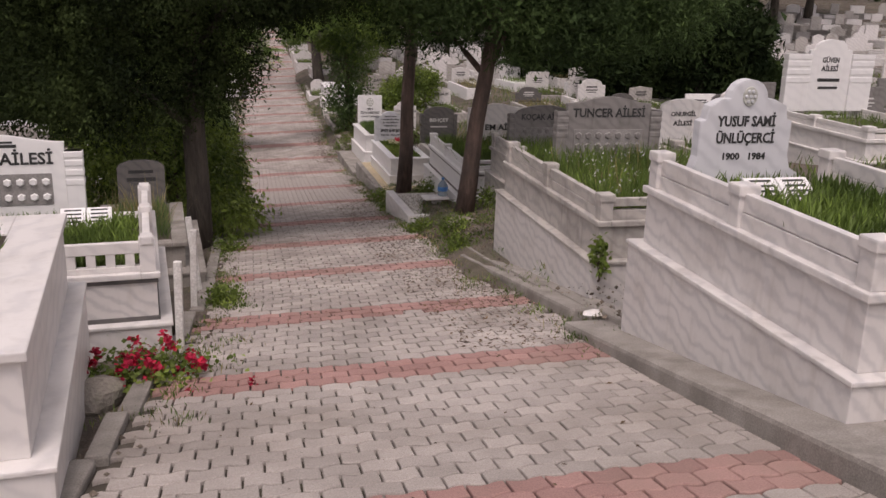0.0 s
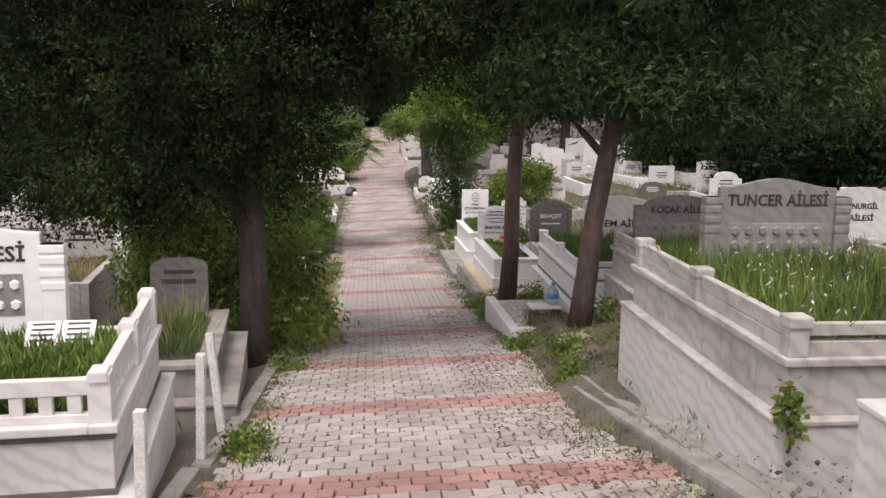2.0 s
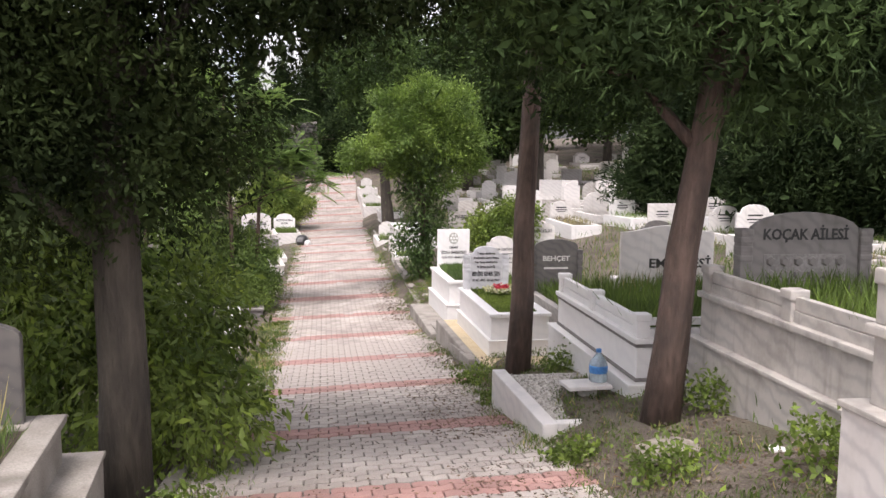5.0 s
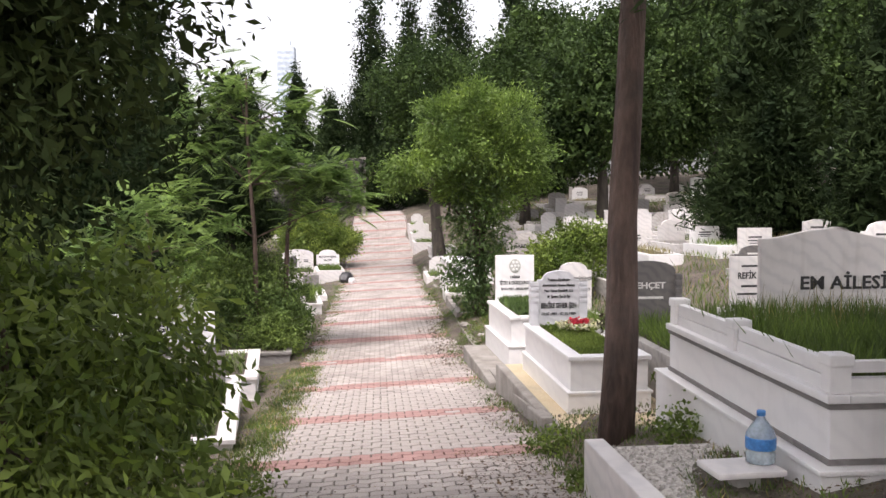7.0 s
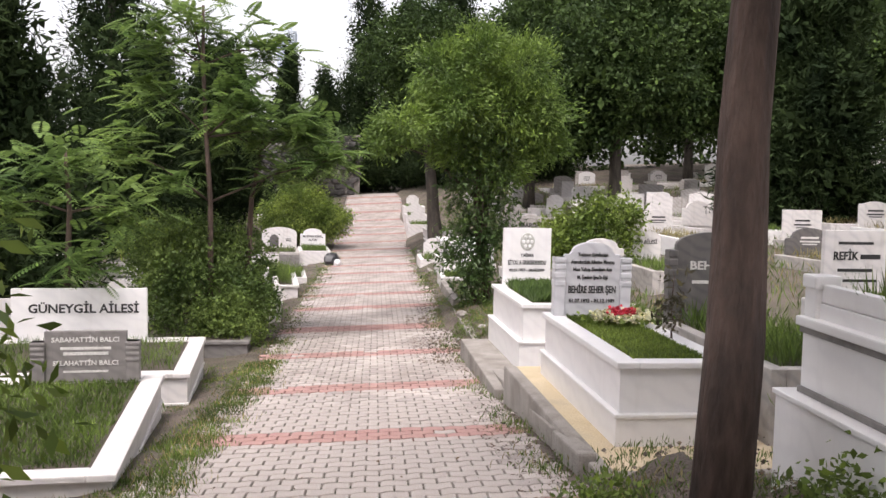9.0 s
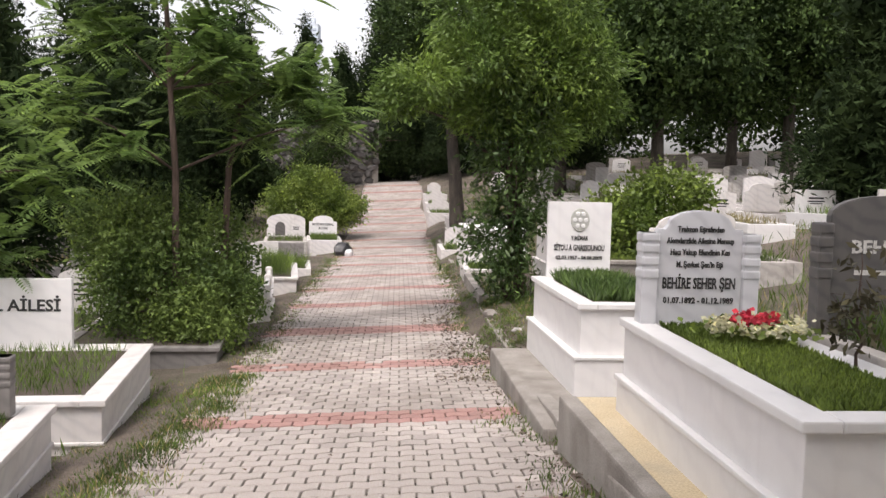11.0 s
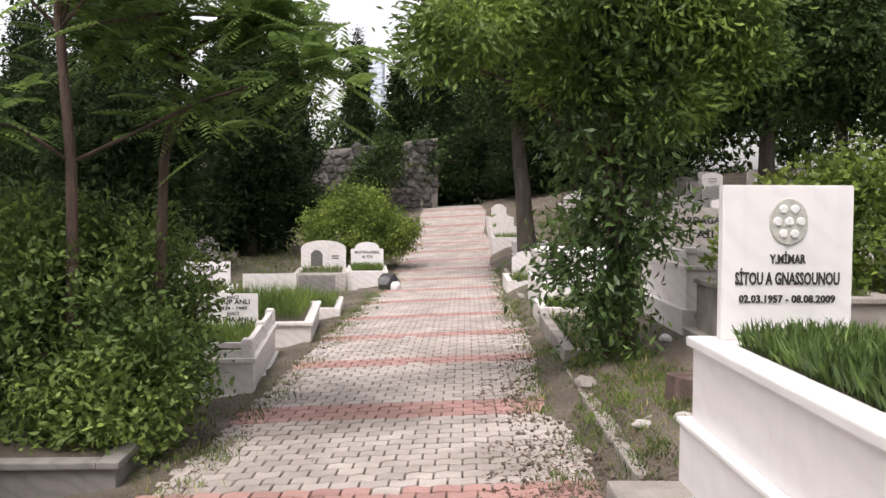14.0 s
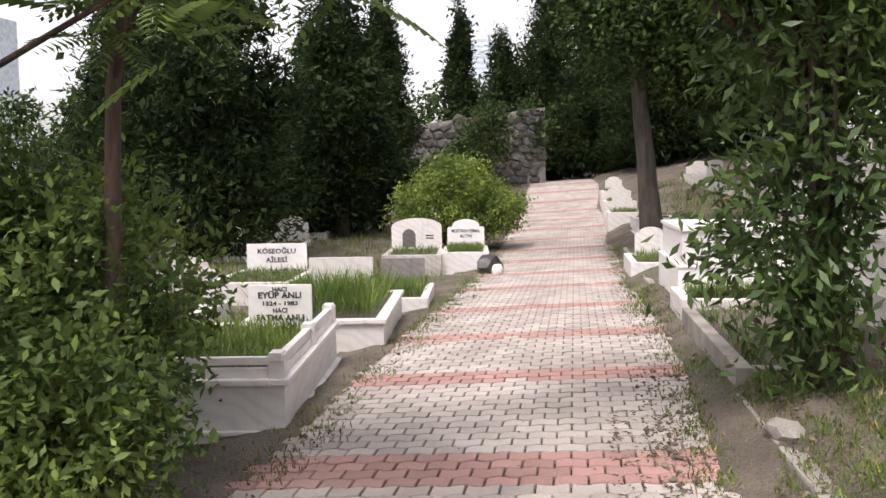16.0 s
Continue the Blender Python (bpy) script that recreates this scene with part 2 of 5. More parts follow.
def outline(shape, w, h):
    """The outline of a headstone standing on z=0, centred on x=0."""
    a = w / 2
    if shape == "rect":
        return [(-a, 0), (a, 0), (a, h), (-a, h)]
    if shape == "arch":
        top = [(a * math.cos(i * math.pi / 12), h - a * 0.35 + a * 0.35 * math.sin(i * math.pi / 12)) for i in range(13)]
        return [(-a, 0), (a, 0), *top]
    if shape == "shoulder":
        s = a * 0.72
        top = [(s * math.cos(i * math.pi / 12), h - a * 0.32 + a * 0.32 * math.sin(i * math.pi / 12)) for i in range(13)]
        q = h - a * 0.42
        return [(-a, 0), (a, 0), (a, q - 0.02), (a * 0.97, q), (s + 0.02, q), *top, (-s - 0.02, q), (-a * 0.97, q), (-a, q - 0.02)]
    if shape == "crown":
        r = a * 0.3
        top = [(r * math.cos(i * math.pi / 8), h - r * 0.9 + r * 0.9 * math.sin(i * math.pi / 8)) for i in range(9)]
        side = [(a, 0), (a * 1.02, h * 0.1), (a * 0.8, h * 0.18), (a * 0.74, h * 0.3), (a * 0.74, h * 0.62), (a * 0.66, h * 0.64), (a * 0.62, h * 0.76), (a * 0.42, h * 0.82), (r * 1.08, h - r * 0.95)]
        return [*side, *top, *[(-x, z) for x, z in reversed(side)]]
    if shape == "wave":
        top = [(a - 2 * a * i / 16, h - 0.1 * h * (1 - math.cos((1 - 2 * i / 16) * math.pi)) * 0.5) for i in range(17)]
        return [(-a, 0), (a, 0), *top]
    return [(-a, 0), (a, 0), (a, h * 0.85), (a * 0.85, h), (-a * 0.85, h), (-a, h * 0.85)]


def lettering(lines, parent, y, material, depth=0.004):
    """Raised letters on a face that looks along -y: (text, x, z, height, width) a line; the width is the line's whole width."""
    for text, x, z, h, w in lines:
        cu = bpy.data.curves.new("letters", "FONT")
        cu.body, cu.size, cu.align_x, cu.extrude, cu.resolution_u = text, h * 1.38, "CENTER", depth, 2
        cu.offset = h * 0.035
        tmp = new("letters", cu)
        bpy.context.view_layer.update()
        me = bpy.data.meshes.new_from_object(tmp.evaluated_get(bpy.context.evaluated_depsgraph_get()))
        bpy.data.objects.remove(tmp)
        me.materials.clear()
        me.materials.append(material)
        co = np.empty(len(me.vertices) * 3)
        me.vertices.foreach_get("co", co)
        co = co.reshape(-1, 3)
        wide = co[:, 0].max() - co[:, 0].min() if len(co) else 1
        s = w / wide if w else 1.0
        out = np.stack([co[:, 0] * s, -co[:, 2], co[:, 1]], 1)
        me.vertices.foreach_set("co", out.ravel())
        me.update()
        ob = new("lettering", me)
        ob.parent = parent
        ob.location = (x, y - 0.001, z)


def blurred_lines(parent, rows, y, material):
    """Bars in place of writing that cannot be read: (x, z, width, height)."""
    for x, z, w, h in rows:
        ob = part("writing_bar", box(x - w / 2, x + w / 2, y - 0.003, y + 0.002, z - h / 2, z + h / 2, 0), material, parent)


def tube(points, radii, sides=8, wobble=0.0, seed=0):
    """Verts and faces of a tapered round limb along points."""
    rng = random.Random(seed)
    verts, faces = [], []
    pts = [Vector(p) for p in points]
    for i, p in enumerate(pts):
        d = (pts[min(i + 1, len(pts) - 1)] - pts[max(i - 1, 0)]).normalized()
        a = d.orthogonal().normalized() if abs(d.z) < 0.9 else Vector((1, 0, 0)) - d * d.x
        a.normalize()
        b = d.cross(a)
        for k in range(sides):
            t = 2 * math.pi * k / sides
            r = radii[i] * (1 + wobble * (rng.random() - 0.5) * 2)
            verts.append(p + (a * math.cos(t) + b * math.sin(t)) * r)
    for i in range(len(pts) - 1):
        for k in range(sides):
            j = (k + 1) % sides
            faces.append((i * sides + k, i * sides + j, (i + 1) * sides + j, (i + 1) * sides + k))
    faces.append(tuple(range((len(pts) - 1) * sides, len(pts) * sides)))
    faces.append(tuple(reversed(range(sides))))
    return verts, faces


def join_tubes(list_of):
    verts, faces = [], []
    for v, f in list_of:
        o = len(verts)
        verts += v
        faces += [tuple(i + o for i in q) for q in f]
    return verts, faces


def quads(name, centres, along, side, material, parent, label="", bend=0.0):
    """Many leaves: each a pointed four-cornered blade with its own length and width vectors (arrays n x 3)."""
    n = len(centres)
    v = np.empty((n, 4, 3))
    v[:, 0] = centres - along * 0.5
    v[:, 1] = centres - side * 0.5 + along * 0.05
    v[:, 2] = centres + along * 0.5
    v[:, 3] = centres + side * 0.5 + along * 0.05
    if bend:
        nor = np.cross(along, side)
        nor /= np.linalg.norm(nor, axis=1, keepdims=True) + 1e-9
        lift = nor * np.linalg.norm(along, axis=1, keepdims=True) * bend
        v[:, 0] -= lift
        v[:, 2] -= lift
    me = bpy.data.meshes.new(name)
    me.vertices.add(n * 4)
    me.vertices.foreach_set("co", v.ravel())
    me.loops.add(n * 4)
    me.loops.foreach_set("vertex_index", np.arange(n * 4, dtype=np.int32))
    me.polygons.add(n)
    me.polygons.foreach_set("loop_start", np.arange(0, n * 4, 4, dtype=np.int32))
    me.polygons.foreach_set("loop_total", np.full(n, 4, dtype=np.int32))
    me.materials.append(material)
    me.update(calc_edges=True)
    ob = new(name, me)
    if parent:
        ob.parent = parent
    if label:
        ob["label"] = label
    return ob


def unit(rng, n):
    v = rng.normal(size=(n, 3))
    return v / np.linalg.norm(v, axis=1, keepdims=True)


def clumped(rng, blobs, clumps, leaves, spread, size, aspect, droop=0.0, outward=0.5, shell=0.55, flat=1.0):
    """Leaf centres, length and width vectors: clumps lie in the outer part of the blobs (centre, radii), leaves round each clump."""
    vol = np.array([b[1][0] * b[1][1] * b[1][2] for b in blobs]) ** 0.67
    pick = rng.choice(len(blobs), clumps, p=vol / vol.sum())
    c = np.array([b[0] for b in blobs])[pick]
    r = np.array([b[1] for b in blobs])[pick]
    d = unit(rng, clumps)
    rad = shell + (1 - shell) * rng.random((clumps, 1)) ** 0.6
    rad *= 0.82 + 0.36 * rng.random((clumps, 1))
    pos = c + d * r * rad
    k = np.repeat(np.arange(clumps), leaves)
    off = rng.normal(size=(len(k), 3)) * spread * np.array([1, 1, flat])
    p = pos[k] + off
    o = d[k] * outward + unit(rng, len(k)) * (1 - outward * 0.6) + np.array([0, 0, -droop])
    o /= np.linalg.norm(o, axis=1, keepdims=True)
    s = np.cross(o, unit(rng, len(k)))
    s /= np.linalg.norm(s, axis=1, keepdims=True) + 1e-9
    ln = size * (0.6 + 0.8 * rng.random((len(k), 1)))
    return p, o * ln, s * ln * aspect


def limbs_to(rng, base, blobs, radius, count, sides=6):
    """Curved limbs from the trunk's top point to the blobs."""
    out = []
    for i in range(count):
        c, r = blobs[i % len(blobs)]
        e = Vector(c) + Vector(unit(rng, 1)[0]) * (0.55 * min(r))
        b = Vector(base)
        m = b.lerp(e, 0.5) + Vector((0, 0, 0.12 * (e - b).length)) + Vector(rng.normal(size=3)) * 0.06
        out.append(tube([b, b.lerp(m, 0.55), m, m.lerp(e, 0.6), e], [radius, radius * 0.8, radius * 0.6, radius * 0.38, radius * 0.12], sides, 0.08, i))
    return out


# ---- the ground ----
def make_ground():
    xs = sorted({*np.arange(-14, 22.01, 0.6).round(2), *np.arange(-300, -14, 13.0), *np.arange(22, 300, 13.0)})
    ys = sorted({*np.arange(-10, 70.01, 0.8).round(2), *np.arange(-60, -10, 10.0), *np.arange(70, 420, 18.0)})
    verts, faces = [], []
    for y in ys:
        for x in xs:
            u = abs(x - lane_x(y)) - lane_half(y)
            n = 0.05 * noise.noise((x * 0.9, y * 0.9, 0.3)) * max(0.0, min(1.0, u / 0.5))
            sunk = 0.4 if (1.2 < x < 3.6 and 17.9 < y < 25.4) or (2.4 < x < 5.2 and 2.5 < y < 11.5) else 0.0
            verts.append((x, y, ground_z(x, y) + n - (0.07 if u < 0.25 else 0.0) - sunk))
    w = len(xs)
    for j in range(len(ys) - 1):
        for i in range(w - 1):
            a = j * w + i
            faces.append((a, a + 1, a + w + 1, a + w))
    return tagged(raw("ground", verts, faces, EARTH, smooth=True), "brown earth with weeds between the graves", "ground", kind="structure")


make_ground()
LANE_START, LANE_END = -3.0, 66.0


def lane_bed():
    verts, faces = [], []
    ys = np.arange(LANE_START - 1, LANE_END + 2, 0.5)
    for y in ys:
        for k in range(9):
            u = (k / 8 * 2 - 1) * (lane_half(y) + 0.1)
            x = lane_x(y) + u
            verts.append((x, y, level(y) + 0.05 * u - 0.027))
    for j in range(len(ys) - 1):
        for i in range(8):
            a = j * 9 + i
            faces.append((a, a + 1, a + 10, a + 9))
    return tagged(raw("pavement", verts, faces, SAND, smooth=True), "sloping lane of interlocking concrete pavers with red cross bands", "lane", kind="structure")


LANE = lane_bed()
BANDS = (1.2, 3.6, 6.2, 8.2, 10.5, 12.85, 15.2, 17.75, 20.35, 23.0, 25.65, 28.2, 30.7, 33.0, 35.5, 38.3, 40.8, 43.3, 45.8, 48.3, 50.8, 53.3, 55.8, 58.3, 60.8, 63.3)
PITCH, BLOCK = 0.156, 0.188


def joint_wave(x):
    """The zigzag of the long joints."""
    f = (x / BLOCK) % 1.0
    return 0.013 * (1 if f < 0.32 else 1 - 2 * (f - 0.32) / 0.18 if f < 0.5 else -1 if f < 0.82 else -1 + 2 * (f - 0.82) / 0.18)


def paver_shape(k):
    """The outline of a paver of row parity k round its own middle: the wavy long sides and straight ends."""
    g = 0.0055
    x0 = -BLOCK / 2 + g
    xs = [x0, -0.06, -0.034, 0.0, 0.034, 0.06, -x0]
    sh = BLOCK / 2 if k else 0.0
    low = [(x, -PITCH / 2 + 0.008 + joint_wave(x + sh + 0.05)) for x in xs]
    top = [(x, PITCH / 2 - 0.008 + joint_wave(x + sh + 0.05)) for x in reversed(xs)]
    rim = low + top
    n = len(rim)
    verts = [(x, y, -0.03) for x, y in rim] + [(x, y, -0.006) for x, y in rim] + [(x * 0.955, y * 0.94, 0.0) for x, y in rim]
    faces = [(i, (i + 1) % n, n + (i + 1) % n, n + i) for i in range(n)] + [(n + i, n + (i + 1) % n, 2 * n + (i + 1) % n, 2 * n + i) for i in range(n)]
    faces.append(tuple(range(2 * n, 3 * n)))
    return verts, faces


def lay_pavers():
    rng = random.Random(5)
    slope_rot = math.atan(0.0655)
    shapes = [paver_shape(0), paver_shape(1)]
    meshes = {}
    for k in (0, 1):
        for red in (0, 1):
            me = bpy.data.meshes.new("paver")
            me.from_pydata(shapes[k][0], [], shapes[k][1])
            me.materials.append(PAVER_RED if red else PAVER)
            meshes[k, red] = me
    joined = {0: ([], []), 1: ([], [])}
    rows = int((LANE_END - LANE_START) / PITCH)
    count = 0
    for r in range(rows):
        y = LANE_START + (r + 0.5) * PITCH
        red = any(abs(y - b) < 0.235 for b in BANDS)
        k = r % 2
        h = lane_half(y)
        n = int(2 * h / BLOCK) + 1
        for i in range(n):
            u = -h + (i + 0.5 + 0.5 * k) * BLOCK - 0.05
            if abs(u) > h + 0.02:
                continue
            gx = lane_x(y) + u
            gy = y + u * 0.0655
            z = level(gy) + 0.05 * u + rng.uniform(-0.0025, 0.0025) + 0.006 * noise.noise((gx, gy, 8.0))
            dz = (level(gy + 0.1) - level(gy - 0.1)) / 0.2
            m = Matrix.Translation((gx, gy, z)) @ Matrix.Rotation(slope_rot + rng.uniform(-0.012, 0.012), 4, "Z") @ Matrix.Rotation(math.atan(dz) + rng.uniform(-0.008, 0.008), 4, "X") @ Matrix.Rotation(-math.atan(0.05) + rng.uniform(-0.01, 0.01), 4, "Y")
            is_red = red and rng.random() > 0.02
            if 18.0 < y < 22.6 and abs(u) < 1.1 and count < 290:
                ob = new("paver", meshes[k, int(is_red)])
                ob.parent = LANE
                ob.matrix_world = m
                count += 1
            else:
                vs, fs = joined[int(is_red)]
                o = len(vs)
                vs.extend(tuple(m @ Vector(v)) for v in shapes[k][0])
                fs.extend(tuple(q + o for q in f) for f in shapes[k][1])
    for red in (0, 1):
        ob = raw("paver_field", *joined[red], PAVER_RED if red else PAVER, LANE, "red pavers" if red else "grey pavers")
        ob["kind"] = "stuff"


def kerb(side, y0, y1, material=CONCRETE, height=0.12, width=0.13, off=0.0, label="weathered concrete kerb along the lane"):
    """A run of kerb stones, each about a metre long."""
    base = tagged(new("kerb"), label, "kerb", kind="structure")
    rng = random.Random(int(y0 * 10) + side)
    y = y0
    while y < y1:
        ln = min(rng.uniform(0.8, 1.1), y1 - y)
        h = lane_half(y) + 0.02 + off
        x = lane_x(y + ln / 2) + side * (h + width / 2)
        b = box(-width / 2, width / 2, -ln / 2 + 0.006, ln / 2 - 0.006, -0.2, height, 0.018)
        for v in b.verts:
            v.co += Vector((noise.noise(v.co * 7 + Vector((y, 0, 0))), noise.noise(v.co * 6 + Vector((0, y, 0))), noise.noise(v.co * 5 + Vector((0, 0, y))))) * 0.012
        ob = part("kerb_stone", b, material, base)
        dz = (level(y + ln) - level(y)) / ln
        ob.matrix_world = Matrix.Translation((x, y + ln / 2, level(y + ln / 2) + 0.05 * side * h)) @ Matrix.Rotation(math.atan(0.0655) + rng.uniform(-0.02, 0.02), 4, "Z") @ Matrix.Rotation(math.atan(dz), 4, "X")
        y += ln


# ---- graves ----
def grass_bed(name, x0, x1, y0, y1, z, parent, material, count, height, seed, width=0.012, lean=0.35):
    rng = np.random.default_rng(seed)
    p = np.stack([rng.uniform(min(x0, x1), max(x0, x1), count), rng.uniform(y0, y1, count), np.full(count, z)], 1)
    h = height * (0.5 + rng.random((count, 1)))
    d = np.concatenate([rng.normal(size=(count, 2)) * lean, np.ones((count, 1))], 1)
    a = d * h
    s = unit(rng, count) * np.array([1, 1, 0.1]) * width
    ob = quads(name, p + a * 0.5, a, s, material, parent, bend=0.06)
    ob["kind"] = "stuff"
    return ob


def headstone(parent, x, y, z, w, h, shape, material, lines=(), bars=(), thick=0.07, letter=None, pillars=0.0, emblem=None, lattice=None):
    hs = part("headstone", slab_from_outline(outline(shape, w, h), thick), material, parent)
    hs.location = (x, y, z)
    if pillars:
        for s in (-1, 1):
            zz = h * 0.8
            c = part("pillar", box(-pillars / 2, pillars / 2, -0.03, thick + 0.02, 0, zz, 0.006), material, parent)
            c.location = (x + s * (w / 2 + pillars / 2 - 0.004), y, z)
            for f in (0.6, 0.74, 0.88, 1.0):
                part("pillar_band", box(-pillars / 2 - 0.006, pillars / 2 + 0.006, -0.036, thick + 0.026, zz * f - 0.1 * zz, zz * f, 0.012), material, c)
    if lattice:
        lx, lz, lw, lh = lattice
        n = max(3, int(lw / 0.11))
        # flat panel, coloured dark like the shade between the lattice leaves
        fr = part("lattice_panel", box(x + lx - lw / 2, x + lx + lw / 2, y - 0.006, y + 0.003, z + lz - lh / 2, z + lz + lh / 2, 0.004), RECESS_SHADE, parent)
        for i in range(n):
            for j in range(2):
                a = x + lx - lw / 2 + lw * (i + 0.5) / n
                zz = z + lz + (j - 0.5) * lh * 0.48
                b = bmesh.new()
                bmesh.ops.create_cone(b, cap_ends=True, segments=6, radius1=lw / n * 0.4, radius2=lw / n * 0.26, depth=0.03, matrix=Matrix.Translation((a, y - 0.012, zz)) @ Matrix.Rotation(math.pi / 2, 4, "X"))
                part("lattice_leaf", b, material, parent)
    if emblem:
        ex, ez, er = emblem
        b = bmesh.new()
        bmesh.ops.create_cone(b, cap_ends=True, segments=28, radius1=er, radius2=er * 0.93, depth=0.012, matrix=Matrix.Diagonal((0.82, 1, 1, 1)) @ Matrix.Rotation(math.pi / 2, 4, "X"))
        e = part("emblem", b, EMBLEM, parent, "round carved emblem")
        e.location = (x + ex, y - 0.004, z + ez)
        for i in range(7):
            t = i * math.pi / 3
            rr = 0 if i == 6 else er * 0.58
            b = bmesh.new()
            bmesh.ops.create_cone(b, cap_ends=True, segments=10, radius1=er * 0.22, radius2=er * 0.14, depth=0.012, matrix=Matrix.Rotation(math.pi / 2, 4, "X"))
            o = part("emblem_boss", b, material, parent)
            o.location = (x + ex + rr * math.cos(t) * 0.82, y - 0.012, z + ez + rr * math.sin(t))
    if lines:
        lettering([(t, x + a, z + c, hh, ww) for t, a, c, hh, ww in lines], parent, y, letter or LETTER)
    if bars:
        blurred_lines(parent, [(x + a, z + c, ww, hh) for a, c, ww, hh in bars], y, letter or LETTER)
    return hs


EMBLEM = surface("carved_emblem", (0.4, 0.4, 0.36), (0.52, 0.52, 0.47), 12, 0.7, 80)
# shade of the lattice hollows as a plain dark colour, nothing is cut in
RECESS_SHADE = surface("shaded_recess", (0.2, 0.19, 0.18), (0.3, 0.28, 0.27), 6, 0.9, 60)


def tomb(x, y, yaw, L, W, top, ledge, base, label, stone=WHITE, side=1, out=0.05, rim=0.1, rails=None, plant=GRASS, tall=0.1, count=2600, lip=0.03, fill=None, low=None, pillow=(), cross_rail=True, posts=3, bladew=0.012, pierced=False, body=None, band=None, divider=None):
    """A raised grave: plinth, ledge, body, coping, planted bed; side 1 runs to +x from its lane-side corner, -1 to -x. rails: height of the rail above the coping."""
    t = thing("grave", Matrix.Translation((x, y, base)) @ Matrix.Rotation(radians(yaw), 4, "Z"), label, "grave", "raised graves")
    s = side
    zt, zl = top - base, ledge - base
    X = lambda a: s * a
    if zl > -0.4:
        part("plinth", box(X(-out), X(W + out), -out, L + out, -0.7, zl - 0.03, 0.008), low or stone, t)
        part("ledge", box(X(-out - 0.015), X(W + out + 0.015), -out - 0.015, L + out + 0.015, zl - 0.03, zl, 0.008), stone, t)
    part("body", box(X(0), X(W), 0, L, zl, zt - 0.05, 0.006), body or stone, t)
    if band:
        part("dark_band", box(X(-0.012), X(W + 0.012), -0.012, L + 0.012, zt - 0.085, zt - 0.05, 0.004), band, t)
        part("dark_band", box(X(-0.012), X(W + 0.012), -0.012, L + 0.012, zl, zl + 0.035, 0.004), band, t)
    if divider:
        part("bed_divider", box(X(divider - 0.06), X(divider + 0.06), rim, L - rim * 1.6, zt - 0.03, zt + 0.01, 0.006), stone, t)
    for nm, a in (("coping", (X(-lip), X(rim), -lip, L + lip)), ("coping", (X(W - rim), X(W + lip), -lip, L + lip)), ("coping", (X(rim), X(W - rim), -lip, rim)), ("coping", (X(rim), X(W - rim), L - rim * 1.6, L + lip))):
        part(nm, box(*a, zt - 0.05, zt, 0.01), stone, t)
    if fill:
        part("cover_slab", box(X(rim), X(W - rim), rim, L - rim * 1.6, zt - 0.04, zt - 0.006, 0.004), fill, t)
    else:
        part("soil", box(X(rim), X(W - rim), rim, L - rim * 1.6, zt - 0.048, zt - 0.015, 0), SOIL, t)
    if plant:
        grass_bed("planting", X(rim + 0.02), X(W - rim - 0.02), rim + 0.02, L - rim * 1.6 - 0.05, zt - 0.02, t, plant, count, tall, int(abs(x * 100 + y * 10)), bladew)
    if rails:
        p = 0.12
        spots = [0.0] + [L * i / (posts - 1) for i in range(1, posts)]
        for a in (0, 1):
            xa = X(0.0) if a == 0 else X(W - p)
            for q in spots:
                q = min(q, L - p)
                b = bmesh.new()
                box(xa, xa + s * p, q, q + p, zt, zt + rails, 0.008, b)
                box(xa - 0.012, xa + s * p + 0.012, q - 0.012, q + p + 0.012, zt + rails - 0.05, zt + rails + 0.02, 0.012, b)
                part("post", b, stone, t)
            for q0, q1 in zip(spots, spots[1:]):
                q1 = min(q1, L - p)
                part("rail", box(xa + s * 0.03, xa + s * (p - 0.03), q0 + p, q1, zt + rails * (0.55 if pierced else 0.42), zt + rails * 0.88, 0.006), stone, t)
                n = max(2, int((q1 - q0) / 0.16)) if pierced else 0
                for i in range(n):
                    qq = q0 + p + (q1 - q0 - p) * (i + 0.5) / n
                    part("rail_block", box(xa + s * 0.035, xa + s * (p - 0.035), qq - 0.035, qq + 0.035, zt + 0.04, zt + rails * 0.56, 0.004), stone, t)
                part("rail_base", box(xa + s * 0.025, xa + s * (p - 0.025), q0 + p, q1, zt, zt + (0.045 if pierced else rails * 0.4), 0.004), stone, t)
        if cross_rail:
            part("rail", box(X(p), X(W - p), 0.03, p - 0.03, zt + rails * 0.55, zt + rails * 0.88, 0.006), stone, t)
            part("rail_base", box(X(p), X(W - p), 0.025, p - 0.025, zt, zt + (0.045 if pierced else rails * 0.4), 0.004), stone, t)
            n = max(3, int(W / 0.16)) if pierced else 0
            for i in range(n):
                qq = p + (W - 2 * p) * (i + 0.5) / n
                part("rail_block", box(X(qq - 0.035), X(qq + 0.035), 0.035, p - 0.035, zt + 0.04, zt + rails * 0.56, 0.004), stone, t)
    for px, py, pw in pillow:
        b = bmesh.new()
        for k in (-1, 1):
            box(-pw / 4 + k * pw / 4, pw / 4 + k * pw / 4 - 0.01, -0.12, 0.12, 0, 0.03, 0.008, b)
        o = part("stone_book", b, CLEAN, t, "white marble open book with black writing")
        o.matrix_basis = Matrix.Translation((X(px), py, zt + 0.06)) @ Matrix.Rotation(radians(32), 4, "X")
        for k in (-1, 1):
            for r in range(4):
                q = part("writing_bar", box(-pw * 0.17 + k * pw / 4, pw * 0.15 + k * pw / 4, 0.075 - r * 0.05, 0.093 - r * 0.05, 0.029, 0.033, 0), LETTER, o)
    return t


